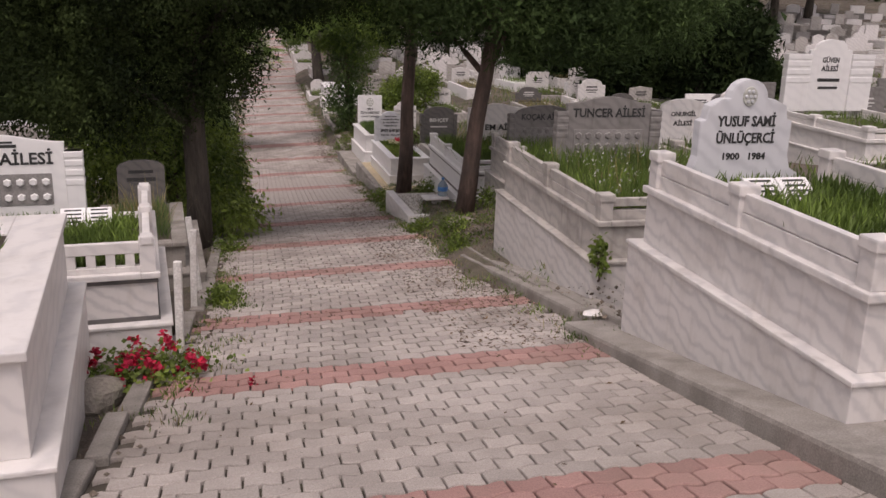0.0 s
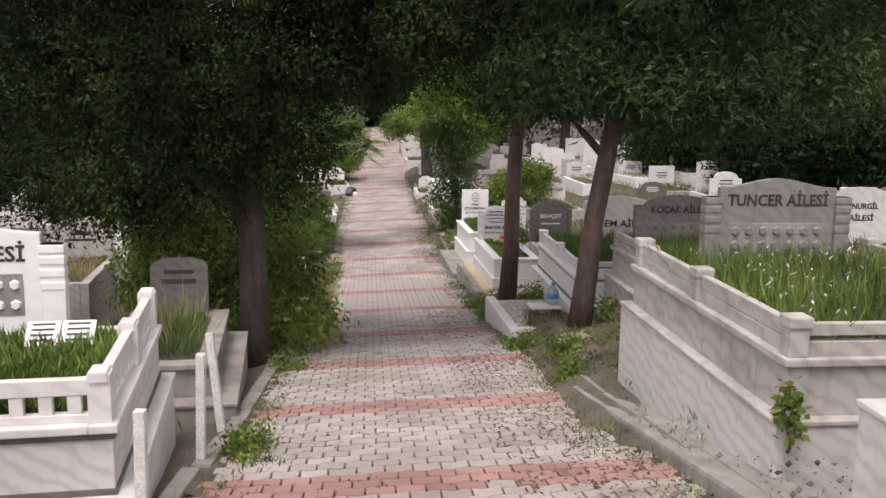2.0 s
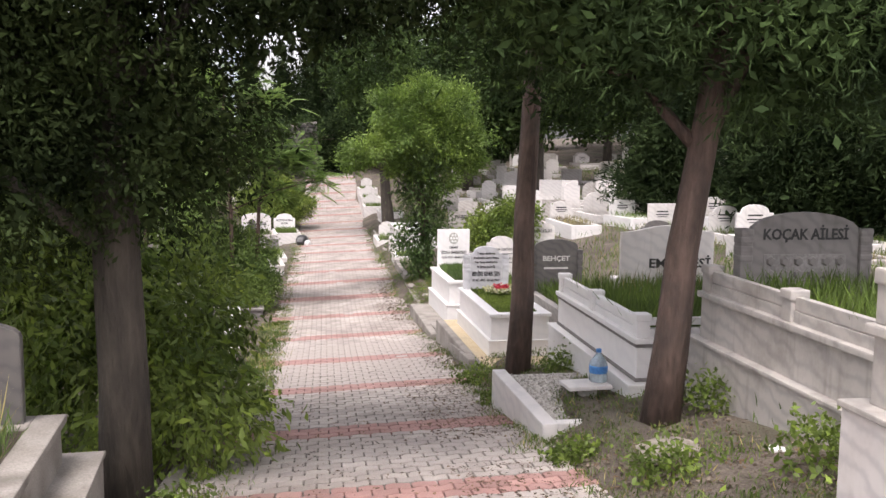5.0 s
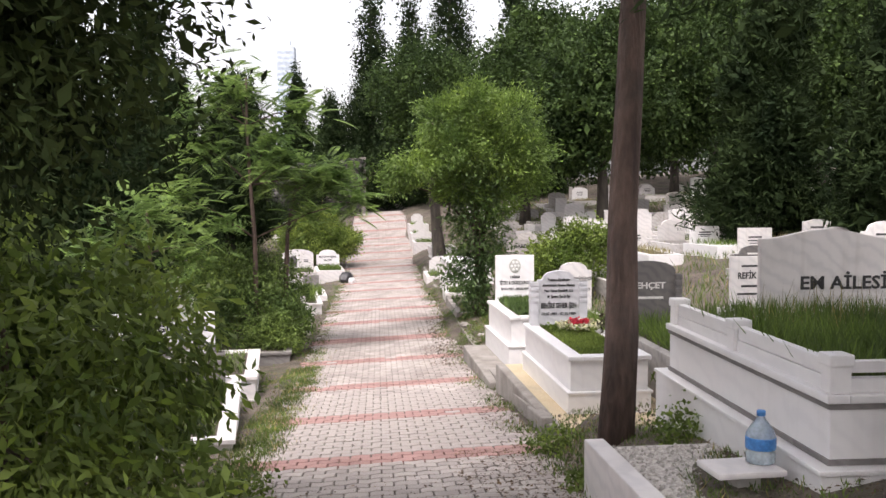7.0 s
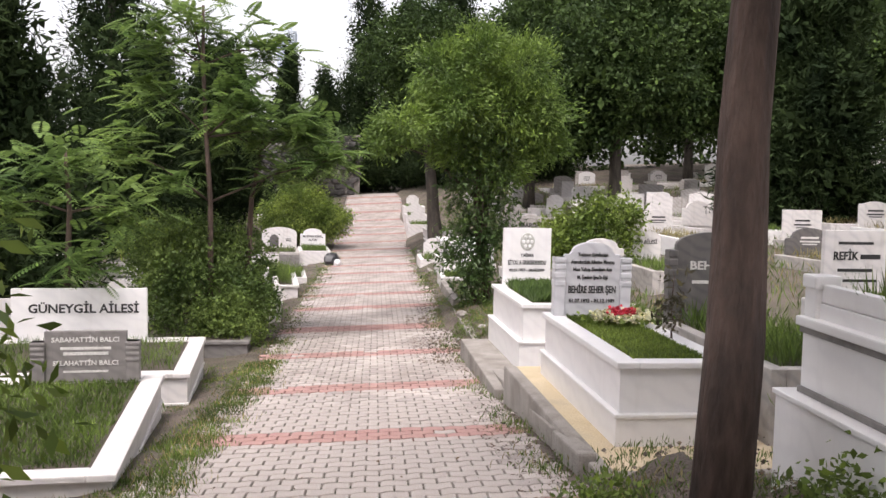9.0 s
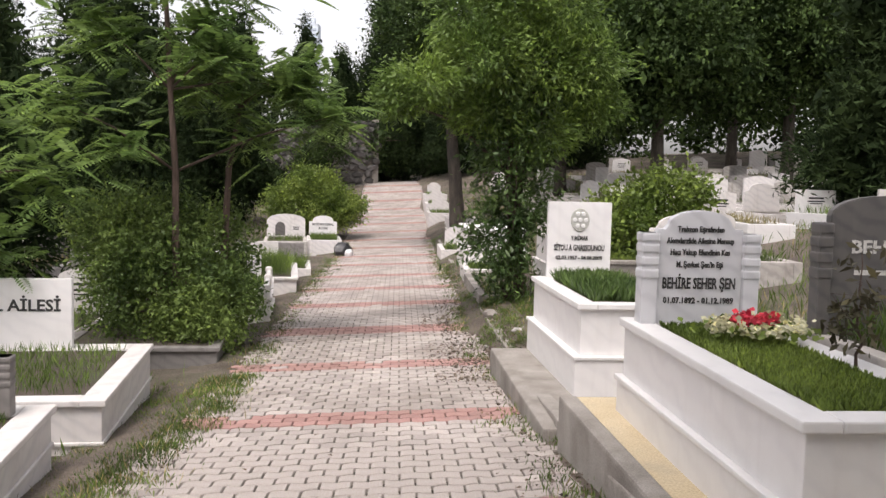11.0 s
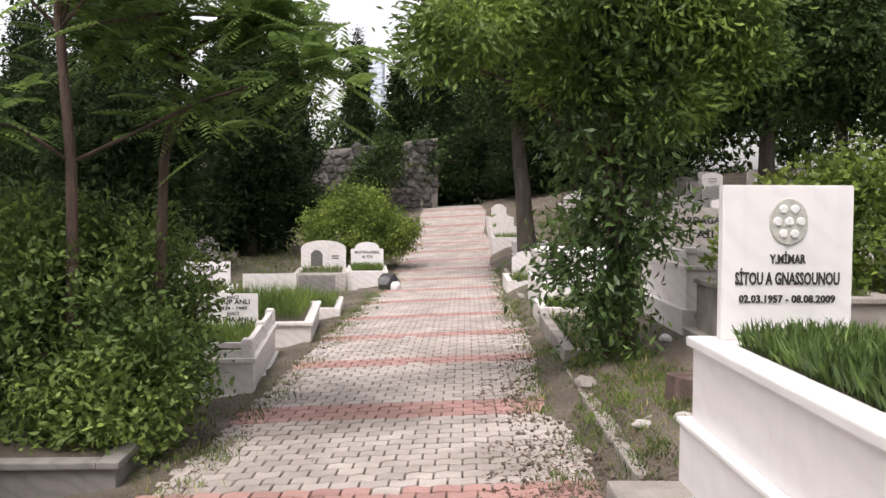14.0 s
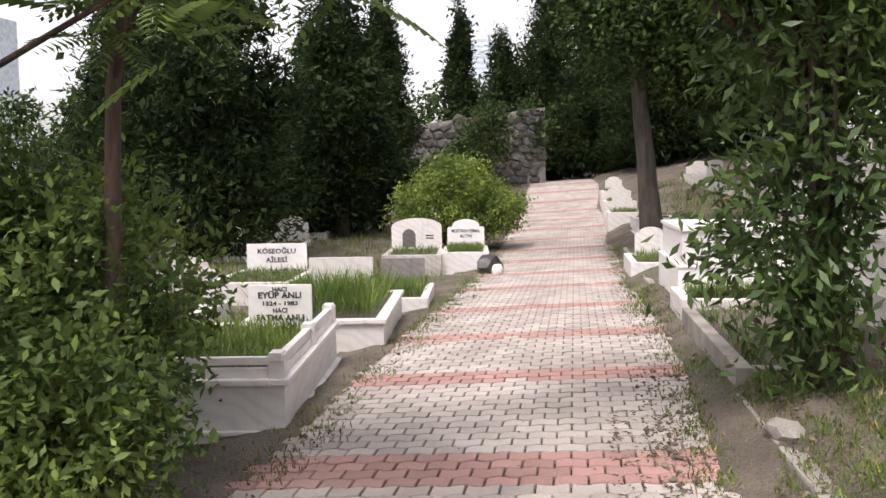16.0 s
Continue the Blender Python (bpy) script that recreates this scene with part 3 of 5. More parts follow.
# right-hand row, walked past in order
g = tomb(2.74, 3.98, 5, 2.42, 1.5, 0.11, -0.31, -0.8, "white marble grave with a crested headstone, stone rail and green planting", VEINED, rails=0.24, out=0.08, tall=0.12, count=5000, pillow=((0.7, 1.85, 0.5),), bladew=0.02)
# PALE greys this headstone to paint the shade on its face
headstone(g, 0.65, 2.28, 0.91, 0.98, 0.78, "crown", PALE, [("YUSUF SAMİ", 0, 0.45, 0.075, 0.46), ("ÜNLÜÇERCİ", 0, 0.33, 0.075, 0.46), ("1900   1984", 0, 0.21, 0.05, 0.34)], emblem=(0, 0.66, 0.07), thick=0.1)
g = tomb(2.62, 7.68, 5, 2.85, 2.2, -0.49, -0.84, -1.1, "weathered veined marble family grave overgrown with tall grass", WEATHERED, rails=0.22, out=0.08, tall=0.22, count=5000, low=VEINED)
headstone(g, 1.16, 2.62, 0.61, 1.04, 0.78, "wave", GREY, [("TUNCER AİLESİ", 0, 0.55, 0.1, 0.9)], lattice=(0, 0.27, 0.86, 0.26), pillars=0.13)
grass_bed("dry_stalks", 0.2, 2.0, 0.2, 2.5, 0.6, g, DRY, 140, 0.38, 72, 0.006, 0.22)
grass_bed("wildflowers", 0.2, 2.0, 0.2, 2.5, 0.8, g, FLOWER, 130, 0.03, 73, 0.022, 0.8)
g = tomb(3.15, 11.35, 5, 2.75, 1.9, -0.92, -1.3, -1.8, "weathered grey marble family grave with rail and grass", WEATHERED, rails=0.2, out=0.07, tall=0.2, count=3500)
headstone(g, 0.78, 2.55, 0.88, 0.95, 0.66, "arch", GREY, [("KOÇAK AİLESİ", 0, 0.44, 0.09, 0.74)], lattice=(0, 0.21, 0.72, 0.22), pillars=0.1)
g = tomb(2.57, 14.74, 4, 2.72, 1.9, -1.46, -1.86, -2.3, "white marble family grave with stone rail and long grass", CLEAN, rails=0.2, out=0.09, tall=0.22, count=6000, low=CLEAN, band=GREY)
headstone(g, 1.26, 2.5, 0.84, 1.14, 0.8, "wave", WHITE, [("EM AİLESİ", 0.15, 0.3, 0.11, 0.76)])
grass_bed("dry_stalks", 0.5, 1.5, 1.6, 2.4, 0.8, g, DRY, 160, 0.34, 74, 0.008, 0.25)
BEHIND = tomb(1.77, 19.04, 5.7, 2.38, 0.82, -2.035, -2.4, -2.6, "clean white marble grave with clipped green planting and an arched headstone", CLEAN, out=0.03, rim=0.13, tall=0.035, count=14000, plant=BUSH, bladew=0.016)
# PALE here holds both a greyer marble and the shade on the face
headstone(BEHIND, 0.39, 2.18, 0.565, 0.54, 0.69, "shoulder", PALE, [("Trabzon Eşrafından", 0, 0.56, 0.036, 0.29), ("Alemdarzâde Ailesine Mensup", 0, 0.49, 0.036, 0.42), ("Hacı Yakup Efendinin Kızı", 0, 0.42, 0.036, 0.37), ("M. Şevket Şen'in Eşi", 0, 0.345, 0.036, 0.29), ("BEHİRE SEHER ŞEN", 0, 0.215, 0.068, 0.455), ("01.07.1892 - 01.12.1989", 0, 0.125, 0.036, 0.44)], pillars=0.1)
g = tomb(1.48, 23.02, 6.2, 1.98, 0.92, -2.175, -2.6, -2.95, "clean white marble grave with fleshy green plants and a plain headstone", CLEAN, out=0.05, rim=0.13, tall=0.11, count=5200, plant=LAUREL, bladew=0.022)
headstone(g, 0.42, 1.84, 0.775, 0.65, 0.77, "rect", CLEAN, [("Y.MİMAR", 0, 0.385, 0.045, 0.18), ("SİTOU A GNASSOUNOU", 0, 0.28, 0.062, 0.52), ("02.03.1957 - 08.08.2009", 0, 0.19, 0.038, 0.48)], emblem=(0, 0.59, 0.12))

# left-hand row
tomb(-1.14, 4.06, 10, 2.46, 1.6, -0.1, -0.62, -1.0, "white marble grave with a broad pale coping and grass", WHITE, side=-1, out=0.1, rim=0.28, tall=0.12, count=2500)
g = tomb(-1.11, 7.29, 10, 2.05, 2.4, -0.77, -1.17, -1.3, "white marble family grave with pierced rails and dense green planting", WHITE, side=-1, out=0.09, pierced=True, body=VEINED, band=DARK, divider=1.05, rails=0.27, rim=0.12, tall=0.1, count=9000, pillow=((0.58, 1.6, 0.46), (1.55, 1.6, 0.46)), bladew=0.018)
headstone(g, -1.42, 1.86, 0.53, 1.35, 0.82, "wave", CLEAN, [("DAĞI AİLESİ", 0.14, 0.54, 0.11, 0.86)], lattice=(0, 0.3, 1.1, 0.3), pillars=0.16, bars=[(0.1, 0.71, 0.34, 0.03), (0.14, 0.745, 0.2, 0.02)])
g = tomb(-1.3, 10.27, 9, 1.95, 0.95, -1.36, -1.66, -1.9, "old grey concrete grave overgrown with dry weeds", CONCRETE, side=-1, out=0.2, rim=0.14, tall=0.14, count=1500, plant=LAUREL)
grass_bed("dry_planting", -0.2, -0.85, 0.2, 1.6, 0.52, g, DRY, 260, 0.36, 71, 0.008)
# grey headstone; DARK puts the cedar's shade into its colour
headstone(g, -0.46, 1.8, 0.54, 0.58, 0.6, "arch", DARK, bars=[(0, 0.45, 0.3, 0.04), (0, 0.35, 0.35, 0.05)])
g = tomb(-1.62, 18.6, 11, 3.05, 1.6, -2.75, -3.0, -3.05, "pale stone grave with grass and a grey headstone", WHITE, side=-1, out=0.0, rim=0.16, tall=0.06, count=7000)
headstone(g, -0.65, 2.78, 0.3, 0.73, 0.48, "rect", GREY, [("SABAHATTİN BALCI", 0, 0.38, 0.045, 0.6), ("SELAHATTİN BALCI", 0, 0.16, 0.045, 0.58)], bars=[(0, 0.32, 0.45, 0.025), (0, 0.27, 0.4, 0.03), (0, 0.1, 0.4, 0.02)], pillars=0.12, letter=LETTER_GREY)
g = tomb(-2.13, 22.27, 10, 2.2, 2.8, -2.88, -3.2, -3.3, "white stone grave with dry grass", WHITE, side=-1, out=0.0, rim=0.16, tall=0.1, count=2500)
headstone(g, -1.47, 1.98, 0.42, 1.6, 0.66, "rect", CLEAN, [("GÜNEYGİL AİLESİ", 0.05, 0.36, 0.11, 1.3)])
PLANTER = tomb(-2.25, 25.92, 8.3, 1.8, 1.8, -3.19, -3.5, -3.55, "grey concrete plant bed holding a dense green bush", GREY, side=-1, out=0.0, rim=0.12, plant=None)
g = tomb(-2.3, 29.1, 11, 2.7, 1.4, -3.05, -3.42, -3.5, "white marble grave with low posts and grass", WHITE, side=-1, out=0.03, rails=0.17, tall=0.12, count=3000)
headstone(g, -0.5, 2.4, 0.41, 0.62, 0.45, "rect", CLEAN, [("HACI", 0, 0.385, 0.045, 0.14), ("EYÜP ANLI", 0, 0.32, 0.06, 0.42), ("1324 - 1983", 0, 0.25, 0.04, 0.34), ("HACI", 0, 0.18, 0.045, 0.14), ("FATMA ANLI", 0, 0.1, 0.06, 0.46)], thick=0.04)
LONG_GRASS_GRAVE = tomb(-2.5, 32.4, 10.5, 2.7, 1.5, -3.12, -3.5, -3.55, "white stone grave full of long grass", WHITE, side=-1, out=0.0, tall=0.3, count=2500)

kerb(1, 3.0, 11.0, off=0.12)
kerb(1, 18.6, 25.0, off=0.02, height=0.16)
kerb(1, 25.6, 29.5, off=0.12)
kerb(1, 36.8, 44.0, off=0.12)
kerb(-1, -1.0, 14.0, off=0.0, height=0.035)


# ---- trees ----
def tree(x, y, label, height, trunk_r, blobs, material, lean=(0, 0), clumps=600, leaves=40, spread=0.14, size=0.09, aspect=0.5, bark=BARK, limbs=8, droop=0.1, seed=1, fork=0.5, outward=0.5, shell=0.5, bend=0.1, z=None, flat=1.0, name="tree", inner=0.0):
    """A tapered leaning trunk with limbs, and a crown of leaf clumps; blobs are given from the tree's foot."""
    zz = ground_z(x, y) - 0.1 if z is None else z
    t = thing(name, Matrix.Translation((x, y, zz)), label, "tree")
    rng = np.random.default_rng(seed)
    top = (lean[0], lean[1], height)
    n = 9
    pts = [(lean[0] * (i / n) ** 1.2 + 0.05 * noise.noise((i * 0.7, seed, 0)), lean[1] * (i / n) ** 1.2 + 0.05 * noise.noise((0, i * 0.7, seed)), height * i / n) for i in range(n + 1)]
    rad = [trunk_r * (1.16 if i == 0 else 1.0 if i == 1 else 1 - 0.75 * (i / n) ** 1.3) for i in range(n + 1)]
    tv, tf = tube(pts, rad, 14, 0.06, seed)
    raw("trunk", tv, tf, bark, t, smooth=True)
    if limbs:
        many = []
        for i in range(limbs):
            k = min(n - 1, int(n * (fork + (0.95 - fork) * i / limbs)))
            many += limbs_to(rng, pts[k], [blobs[i % len(blobs)]], rad[k] * 0.5, 1)
        for v, f in many:
            raw("limb", v, f, bark, t, smooth=True)
    p, a, s = clumped(rng, blobs, clumps, leaves, spread, size, aspect, droop, outward, shell, flat)
    quads("crown", p, a, s, material, t, bend=bend)
    if inner:
        p, a, s = clumped(rng, [(c, tuple(0.72 * q for q in r)) for c, r in blobs], clumps // 2, leaves // 2, spread * 1.4, inner, 0.5, droop, 0.2, 0.0)
        quads("inner_foliage", p, a, s, material, t, bend=bend)
    return t


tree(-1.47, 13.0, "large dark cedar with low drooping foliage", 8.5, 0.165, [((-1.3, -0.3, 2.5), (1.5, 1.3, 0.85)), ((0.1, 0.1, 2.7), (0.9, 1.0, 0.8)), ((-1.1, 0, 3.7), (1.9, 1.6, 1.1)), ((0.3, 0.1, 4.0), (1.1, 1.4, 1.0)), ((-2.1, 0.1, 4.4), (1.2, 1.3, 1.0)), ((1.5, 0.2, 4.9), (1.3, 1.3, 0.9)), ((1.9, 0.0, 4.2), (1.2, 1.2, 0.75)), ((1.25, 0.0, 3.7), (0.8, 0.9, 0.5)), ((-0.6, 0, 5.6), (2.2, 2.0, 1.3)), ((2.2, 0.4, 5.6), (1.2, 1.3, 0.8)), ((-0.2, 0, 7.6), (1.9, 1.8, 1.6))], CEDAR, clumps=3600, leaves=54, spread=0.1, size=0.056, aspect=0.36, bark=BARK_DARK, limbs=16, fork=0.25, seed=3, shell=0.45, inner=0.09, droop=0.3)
tree(2.42, 13.55, "leaning pine with a reddish trunk and low dark crown", 6.5, 0.135, [((1.0, 0, 3.1), (1.7, 1.4, 0.75)), ((-0.7, 0.1, 3.2), (1.1, 1.2, 0.7)), ((2.6, 0.2, 3.3), (1.4, 1.3, 0.8)), ((0.6, 0, 4.5), (2.2, 1.8, 1.1)), ((-1.3, 0.2, 4.6), (1.3, 1.4, 0.8)), ((2.2, 0.2, 5.0), (1.8, 1.6, 1.0)), ((0.6, 0, 6.2), (2.0, 1.8, 1.2))], PINE, lean=(0.95, 0.1), clumps=3000, leaves=46, spread=0.12, size=0.1, aspect=0.13, limbs=16, fork=0.4, seed=4, shell=0.45, inner=0.1)
tree(1.83, 17.0, "tall pine with a straight scaly trunk", 8.5, 0.132, [((0.3, 0, 5.4), (2.0, 1.9, 1.0)), ((1.2, 0.3, 6.4), (1.8, 1.7, 1.1)), ((-0.8, 0.2, 6.2), (1.6, 1.5, 1.0)), ((0.4, 0, 8.0), (1.7, 1.7, 1.2))], PINE, lean=(0.4, 0.2), clumps=1500, leaves=46, spread=0.13, size=0.1, aspect=0.13, limbs=10, fork=0.6, seed=5)
tree(1.45, 29.5, "light green broadleaf tree beside the lane", 4.2, 0.085, [((-0.9, -0.6, 4.2), (0.62, 0.7, 0.55)), ((-0.2, -0.5, 4.55), (0.6, 0.7, 0.5)), ((0.5, -0.6, 4.3), (0.65, 0.7, 0.55)), ((-1.5, -0.7, 3.25), (0.62, 0.7, 0.38)), ((-1.85, -0.8, 2.95), (0.38, 0.5, 0.24)), ((0.85, -0.4, 3.6), (0.55, 0.7, 0.55)), ((0.9, -0.3, 3.0), (0.5, 0.5, 0.35)), ((-0.6, -0.8, 3.6), (0.7, 0.8, 0.5)), ((0.2, -0.5, 3.5), (0.7, 0.8, 0.6)), ((-0.6, -0.5, 2.85), (0.55, 0.6, 0.35)), ((0.2, -0.5, 2.6), (0.5, 0.5, 0.4))], LIME, lean=(-0.4, -0.4), clumps=760, leaves=46, spread=0.1, size=0.09, aspect=0.32, limbs=16, fork=0.35, seed=6, droop=0.1, outward=0.8, shell=0.45)
tree(1.24, 29.2, "multi-stemmed laurel shrub with glossy leaves", 3.2, 0.05, [((-0.15, -0.1, 1.1), (0.5, 0.5, 0.6)), ((0.3, 0, 1.6), (0.4, 0.45, 0.5)), ((0.0, 0, 2.4), (0.6, 0.6, 0.7)), ((0.1, -0.1, 3.3), (0.65, 0.65, 0.6)), ((0, -0.2, 0.45), (0.3, 0.3, 0.3))], LAUREL, clumps=300, leaves=26, spread=0.13, size=0.11, aspect=0.33, limbs=12, fork=0.08, seed=7, name="shrub", droop=0.25)
tree(-3.2, 27.1, "dense dark green bush in a stone bed", 1.4, 0.06, [((0, 0, 0.9), (1.0, 1.0, 0.9)), ((0.6, -0.3, 0.7), (0.6, 0.75, 0.6)), ((-0.5, 0.3, 1.5), (0.8, 0.8, 0.7)), ((0.3, 0.5, 1.4), (0.7, 0.6, 0.7))], JUNIPER, clumps=1100, leaves=38, spread=0.09, size=0.065, aspect=0.45, seed=8, name="bush")
tree(-2.05, 14.9, "leafy bush with yellow-green leaves reaching over the lane", 1.6, 0.05, [((0, 0, 1.0), (1.0, 1.2, 0.8)), ((0.7, -0.7, 0.6), (0.75, 0.8, 0.5)), ((-0.7, 0.6, 1.3), (1.0, 1.0, 0.8)), ((-1.0, 0.5, 1.0), (0.8, 0.8, 0.7)), ((0.4, 0.8, 1.2), (0.7, 0.7, 0.7)), ((-1.0, 0.5, 1.9), (0.7, 0.7, 0.5)), ((-0.3, 0.6, 1.7), (0.5, 0.5, 0.4))], BUSH, clumps=1050, leaves=24, spread=0.12, size=0.1, aspect=0.36, seed=9, name="bush", droop=0.6)
tree(0.5, 43.0, "dark leaning tree beside the lane", 6, 0.24, [((0.5, 0, 5.0), (2.4, 2.2, 1.5)), ((-0.5, 0, 6.6), (2.0, 2.0, 1.5)), ((1.5, 0, 3.8), (1.6, 1.6, 0.9))], BROAD, lean=(-0.6, 0), clumps=1200, leaves=40, spread=0.2, size=0.13, aspect=0.5, bark=BARK_DARK, seed=10)
tree(-4.6, 46.5, "round green shrub hanging over the lane", 1.8, 0.06, [((0, 0, 1.3), (1.5, 1.4, 0.9)), ((1.0, -0.2, 1.2), (1.0, 0.9, 0.6)), ((0.1, 0, 2.0), (0.9, 0.9, 0.6))], BUSH, clumps=900, leaves=30, spread=0.14, size=0.1, aspect=0.45, seed=11, name="shrub")
tree(3.25, 28.9, "green rose bush between the graves", 1.3, 0.04, [((0, 0, 1.0), (0.85, 0.8, 0.65)), ((-0.5, -0.2, 0.8), (0.6, 0.6, 0.55)), ((0.3, 0.1, 1.4), (0.6, 0.5, 0.4))], BUSH, clumps=420, leaves=26, spread=0.1, size=0.08, aspect=0.5, seed=12, name="bush")


def conifer(x, y, height, radius, seed, material=CYPRESS, label="dark conifer at the edge of the graveyard", clumps=1500, size=0.2, foot=0.6):
    blobs = []
    n = 7
    for i in range(n):
        f = i / (n - 1)
        r = radius * (1 - 0.82 * f) * (0.9 + 0.2 * random.Random(seed * 10 + i).random())
        q = random.Random(seed * 31 + i)
        blobs.append(((q.uniform(-0.28, 0.28) * r, q.uniform(-0.28, 0.28) * r, foot + (height - foot) * (0.08 + 0.88 * f)), (r * 0.9, r * 0.9, height / n * 0.9)))
        for _ in range(2):
            az = q.uniform(0, 2 * math.pi)
            blobs.append(((0.75 * r * math.cos(az), 0.75 * r * math.sin(az), foot + (height - foot) * (0.05 + 0.85 * f)), (r * 0.5, r * 0.5, height / n * 0.55)))
    return tree(x, y, label, height * 0.95, 0.05 * radius + 0.1, blobs, material, clumps=clumps, leaves=26, spread=0.05 * radius + 0.1, size=size, aspect=0.2, bark=BARK_DARK, limbs=0, droop=-0.1, seed=seed, outward=0.6, shell=0.55, name="conifer", inner=0.28)


for i, (x, y, h, r) in enumerate([(-10.6, 44, 12, 3.0), (-9.6, 58.0, 8, 1.9), (-6.5, 69, 7.2, 1.7), (-9, 71, 9.2, 1.5), (-12.5, 68, 8.5, 1.8), (-4.2, 72, 6.0, 1.6), (-15.5, 66, 8, 2.2), (1.2, 64.5, 14, 3.0), (-1.3, 67.5, 13, 2.6), (-3.9, 70.0, 14, 2.7), (5, 61, 12, 3), (-21, 58, 9, 2.8), (9.2, 33.4, 8.5, 1.8), (11.4, 25.5, 8.5, 1.6), (-14.5, 36, 8, 2.4), (-8.4, 30, 9, 2.2), (-8.8, 50, 7.5, 2.4), (-12, 21, 8, 2.2), (9.8, 27.5, 8, 1.6)]):
    conifer(x, y, h, r, 40 + i)
for i, (x, y, h, r) in enumerate([(7, 46, 9, 3), (12, 48, 10, 3.6), (17.5, 50, 10, 3.8), (24, 46, 10, 4), (4.5, 52, 10, 3), (13, 58, 12, 4), (21, 60, 12, 4.5), (31, 55, 11, 4.5)]):
    tree(x, y, "broad dark green tree among the graves", h * 0.7, 0.25, [((0, 0, h * 0.6), (r, r, h * 0.28)), ((r * 0.3, 0, h * 0.8), (r * 0.7, r * 0.7, h * 0.22)), ((-r * 0.5, 0, h * 0.45), (r * 0.6, r * 0.6, h * 0.2))], BROAD, clumps=1500, leaves=34, spread=0.26, size=0.17, aspect=0.5, bark=BARK_DARK, seed=60 + i, inner=0.4)



# ---- graves farther in, with writing that can be read ----
def plain_grave(x, y, yaw, L, W, top, hs_w, hs_h, shape, stone, head, label, lines=(), bars=(), letter=None, side=1, tall=0.14, count=500, plant=GRASS, fill=None, pillars=0.0, lattice=None):
    """A low grave frame set in the ground, with its headstone at the far end; top is the coping's level."""
    base = top - 0.25
    g = thing("grave", Matrix.Translation((x, y, base)) @ Matrix.Rotation(radians(yaw), 4, "Z"), label, "grave", "low graves")
    s, r = side, 0.12
    for a in ((0, s * r, 0, L), (s * (W - r), s * W, 0, L), (s * r, s * (W - r), 0, r), (s * r, s * (W - r), L - r, L)):
        part("coping", box(*a, -0.9, 0.25, 0.012), stone, g)
    if fill:
        part("cover_slab", box(s * r, s * (W - r), r, L - r, 0.0, 0.235, 0.004), fill, g)
    else:
        part("soil", box(s * r, s * (W - r), r, L - r, 0.0, 0.21, 0), SOIL, g)
    if plant:
        grass_bed("planting", s * r, s * (W - r), r, L - r, 0.2, g, plant, count, tall, int(abs(x * 77 + y * 13)), 0.016)
    if hs_h:
        headstone(g, s * W / 2, L - 0.14, 0.25, hs_w, hs_h, shape, head, lines, bars, letter=letter, pillars=pillars, lattice=lattice)
    return g


plain_grave(2.85, 19.1, 5, 2.3, 0.85, -2.08, 0.72, 0.85, "arch", WEATHERED, DARK, "grass-grown grave with a dark arched headstone", [("BEHÇET", 0, 0.5, 0.08, 0.45)], [(0, 0.38, 0.4, 0.03)], LETTER_GREY, count=1500, tall=0.22, pillars=0.08)
g = plain_grave(2.4, 22.4, 5, 2.2, 0.8, -2.32, 0.6, 0.82, "shoulder", WEATHERED, WHITE, "low white grave with an arched headstone and a stone vase", [("MÜKERREM DEMİRPENÇE", 0, 0.54, 0.045, 0.58), ("İ.ORHAN DEMİRPENÇE", 0, 0.36, 0.045, 0.54)], [(0, 0.475, 0.46, 0.016), (0, 0.295, 0.46, 0.016)], LETTER_WORN, count=1200)
bmv = bmesh.new()
for r0, r1, z0, z1 in ((0.05, 0.05, 0, 0.025), (0.03, 0.03, 0.025, 0.05), (0.035, 0.065, 0.05, 0.09), (0.065, 0.06, 0.09, 0.13), (0.05, 0.065, 0.13, 0.16)):
    bmesh.ops.create_cone(bmv, cap_ends=True, segments=18, radius1=r0, radius2=r1, depth=z1 - z0, matrix=Matrix.Translation((0.1, 1.95, 0.25 + (z0 + z1) / 2)))
part("vase", bmv, CLEAN, g, "white stone vase")
plain_grave(3.9, 27.0, 6, 2.2, 0.9, -2.15, 0.85, 0.55, "arch", WEATHERED, WHITE, "white grave with a broad arched headstone", [("PEKYALÇIN AİLESİ", 0, 0.3, 0.07, 0.7)])
plain_grave(4.2, 19.4, 5, 2.1, 0.9, -1.85, 0.62, 0.66, "rect", WHITE, WHITE, "white grave with a plain rectangular headstone", [("REFİK", -0.1, 0.38, 0.08, 0.25)], [(0, 0.54, 0.35, 0.025), (0.15, 0.41, 0.2, 0.045), (0, 0.28, 0.35, 0.03), (0, 0.18, 0.45, 0.025)], count=900)
g = tomb(7.5, 11.4, 6, 2.3, 1.6, -0.35, -0.65, -0.9, "white marble family grave with arched headstone and rails", WHITE, rails=0.15, tall=0.12, count=900)
headstone(g, 0.85, 2.1, 0.65, 0.75, 1.1, "shoulder", CLEAN, [("GÜVEN", 0, 0.75, 0.08, 0.3), ("AİLESİ", 0, 0.62, 0.08, 0.3)], [(0, 0.48, 0.4, 0.05), (0, 0.36, 0.35, 0.04)], pillars=0.4)
plain_grave(5.5, 11.3, 6, 2.2, 0.9, -0.75, 0.75, 0.68, "arch", WEATHERED, WHITE, "white grave with a rounded family headstone", [("ONURGİL", 0, 0.42, 0.07, 0.42), ("AİLESİ", 0, 0.28, 0.07, 0.32)])
g = tomb(2.1, 30.0, 5, 2.2, 1.7, -2.14, -2.6, -3.0, "cream stone family grave with low posts and a wide grey headstone", WHITE, rails=0.17, tall=0.08, count=700)
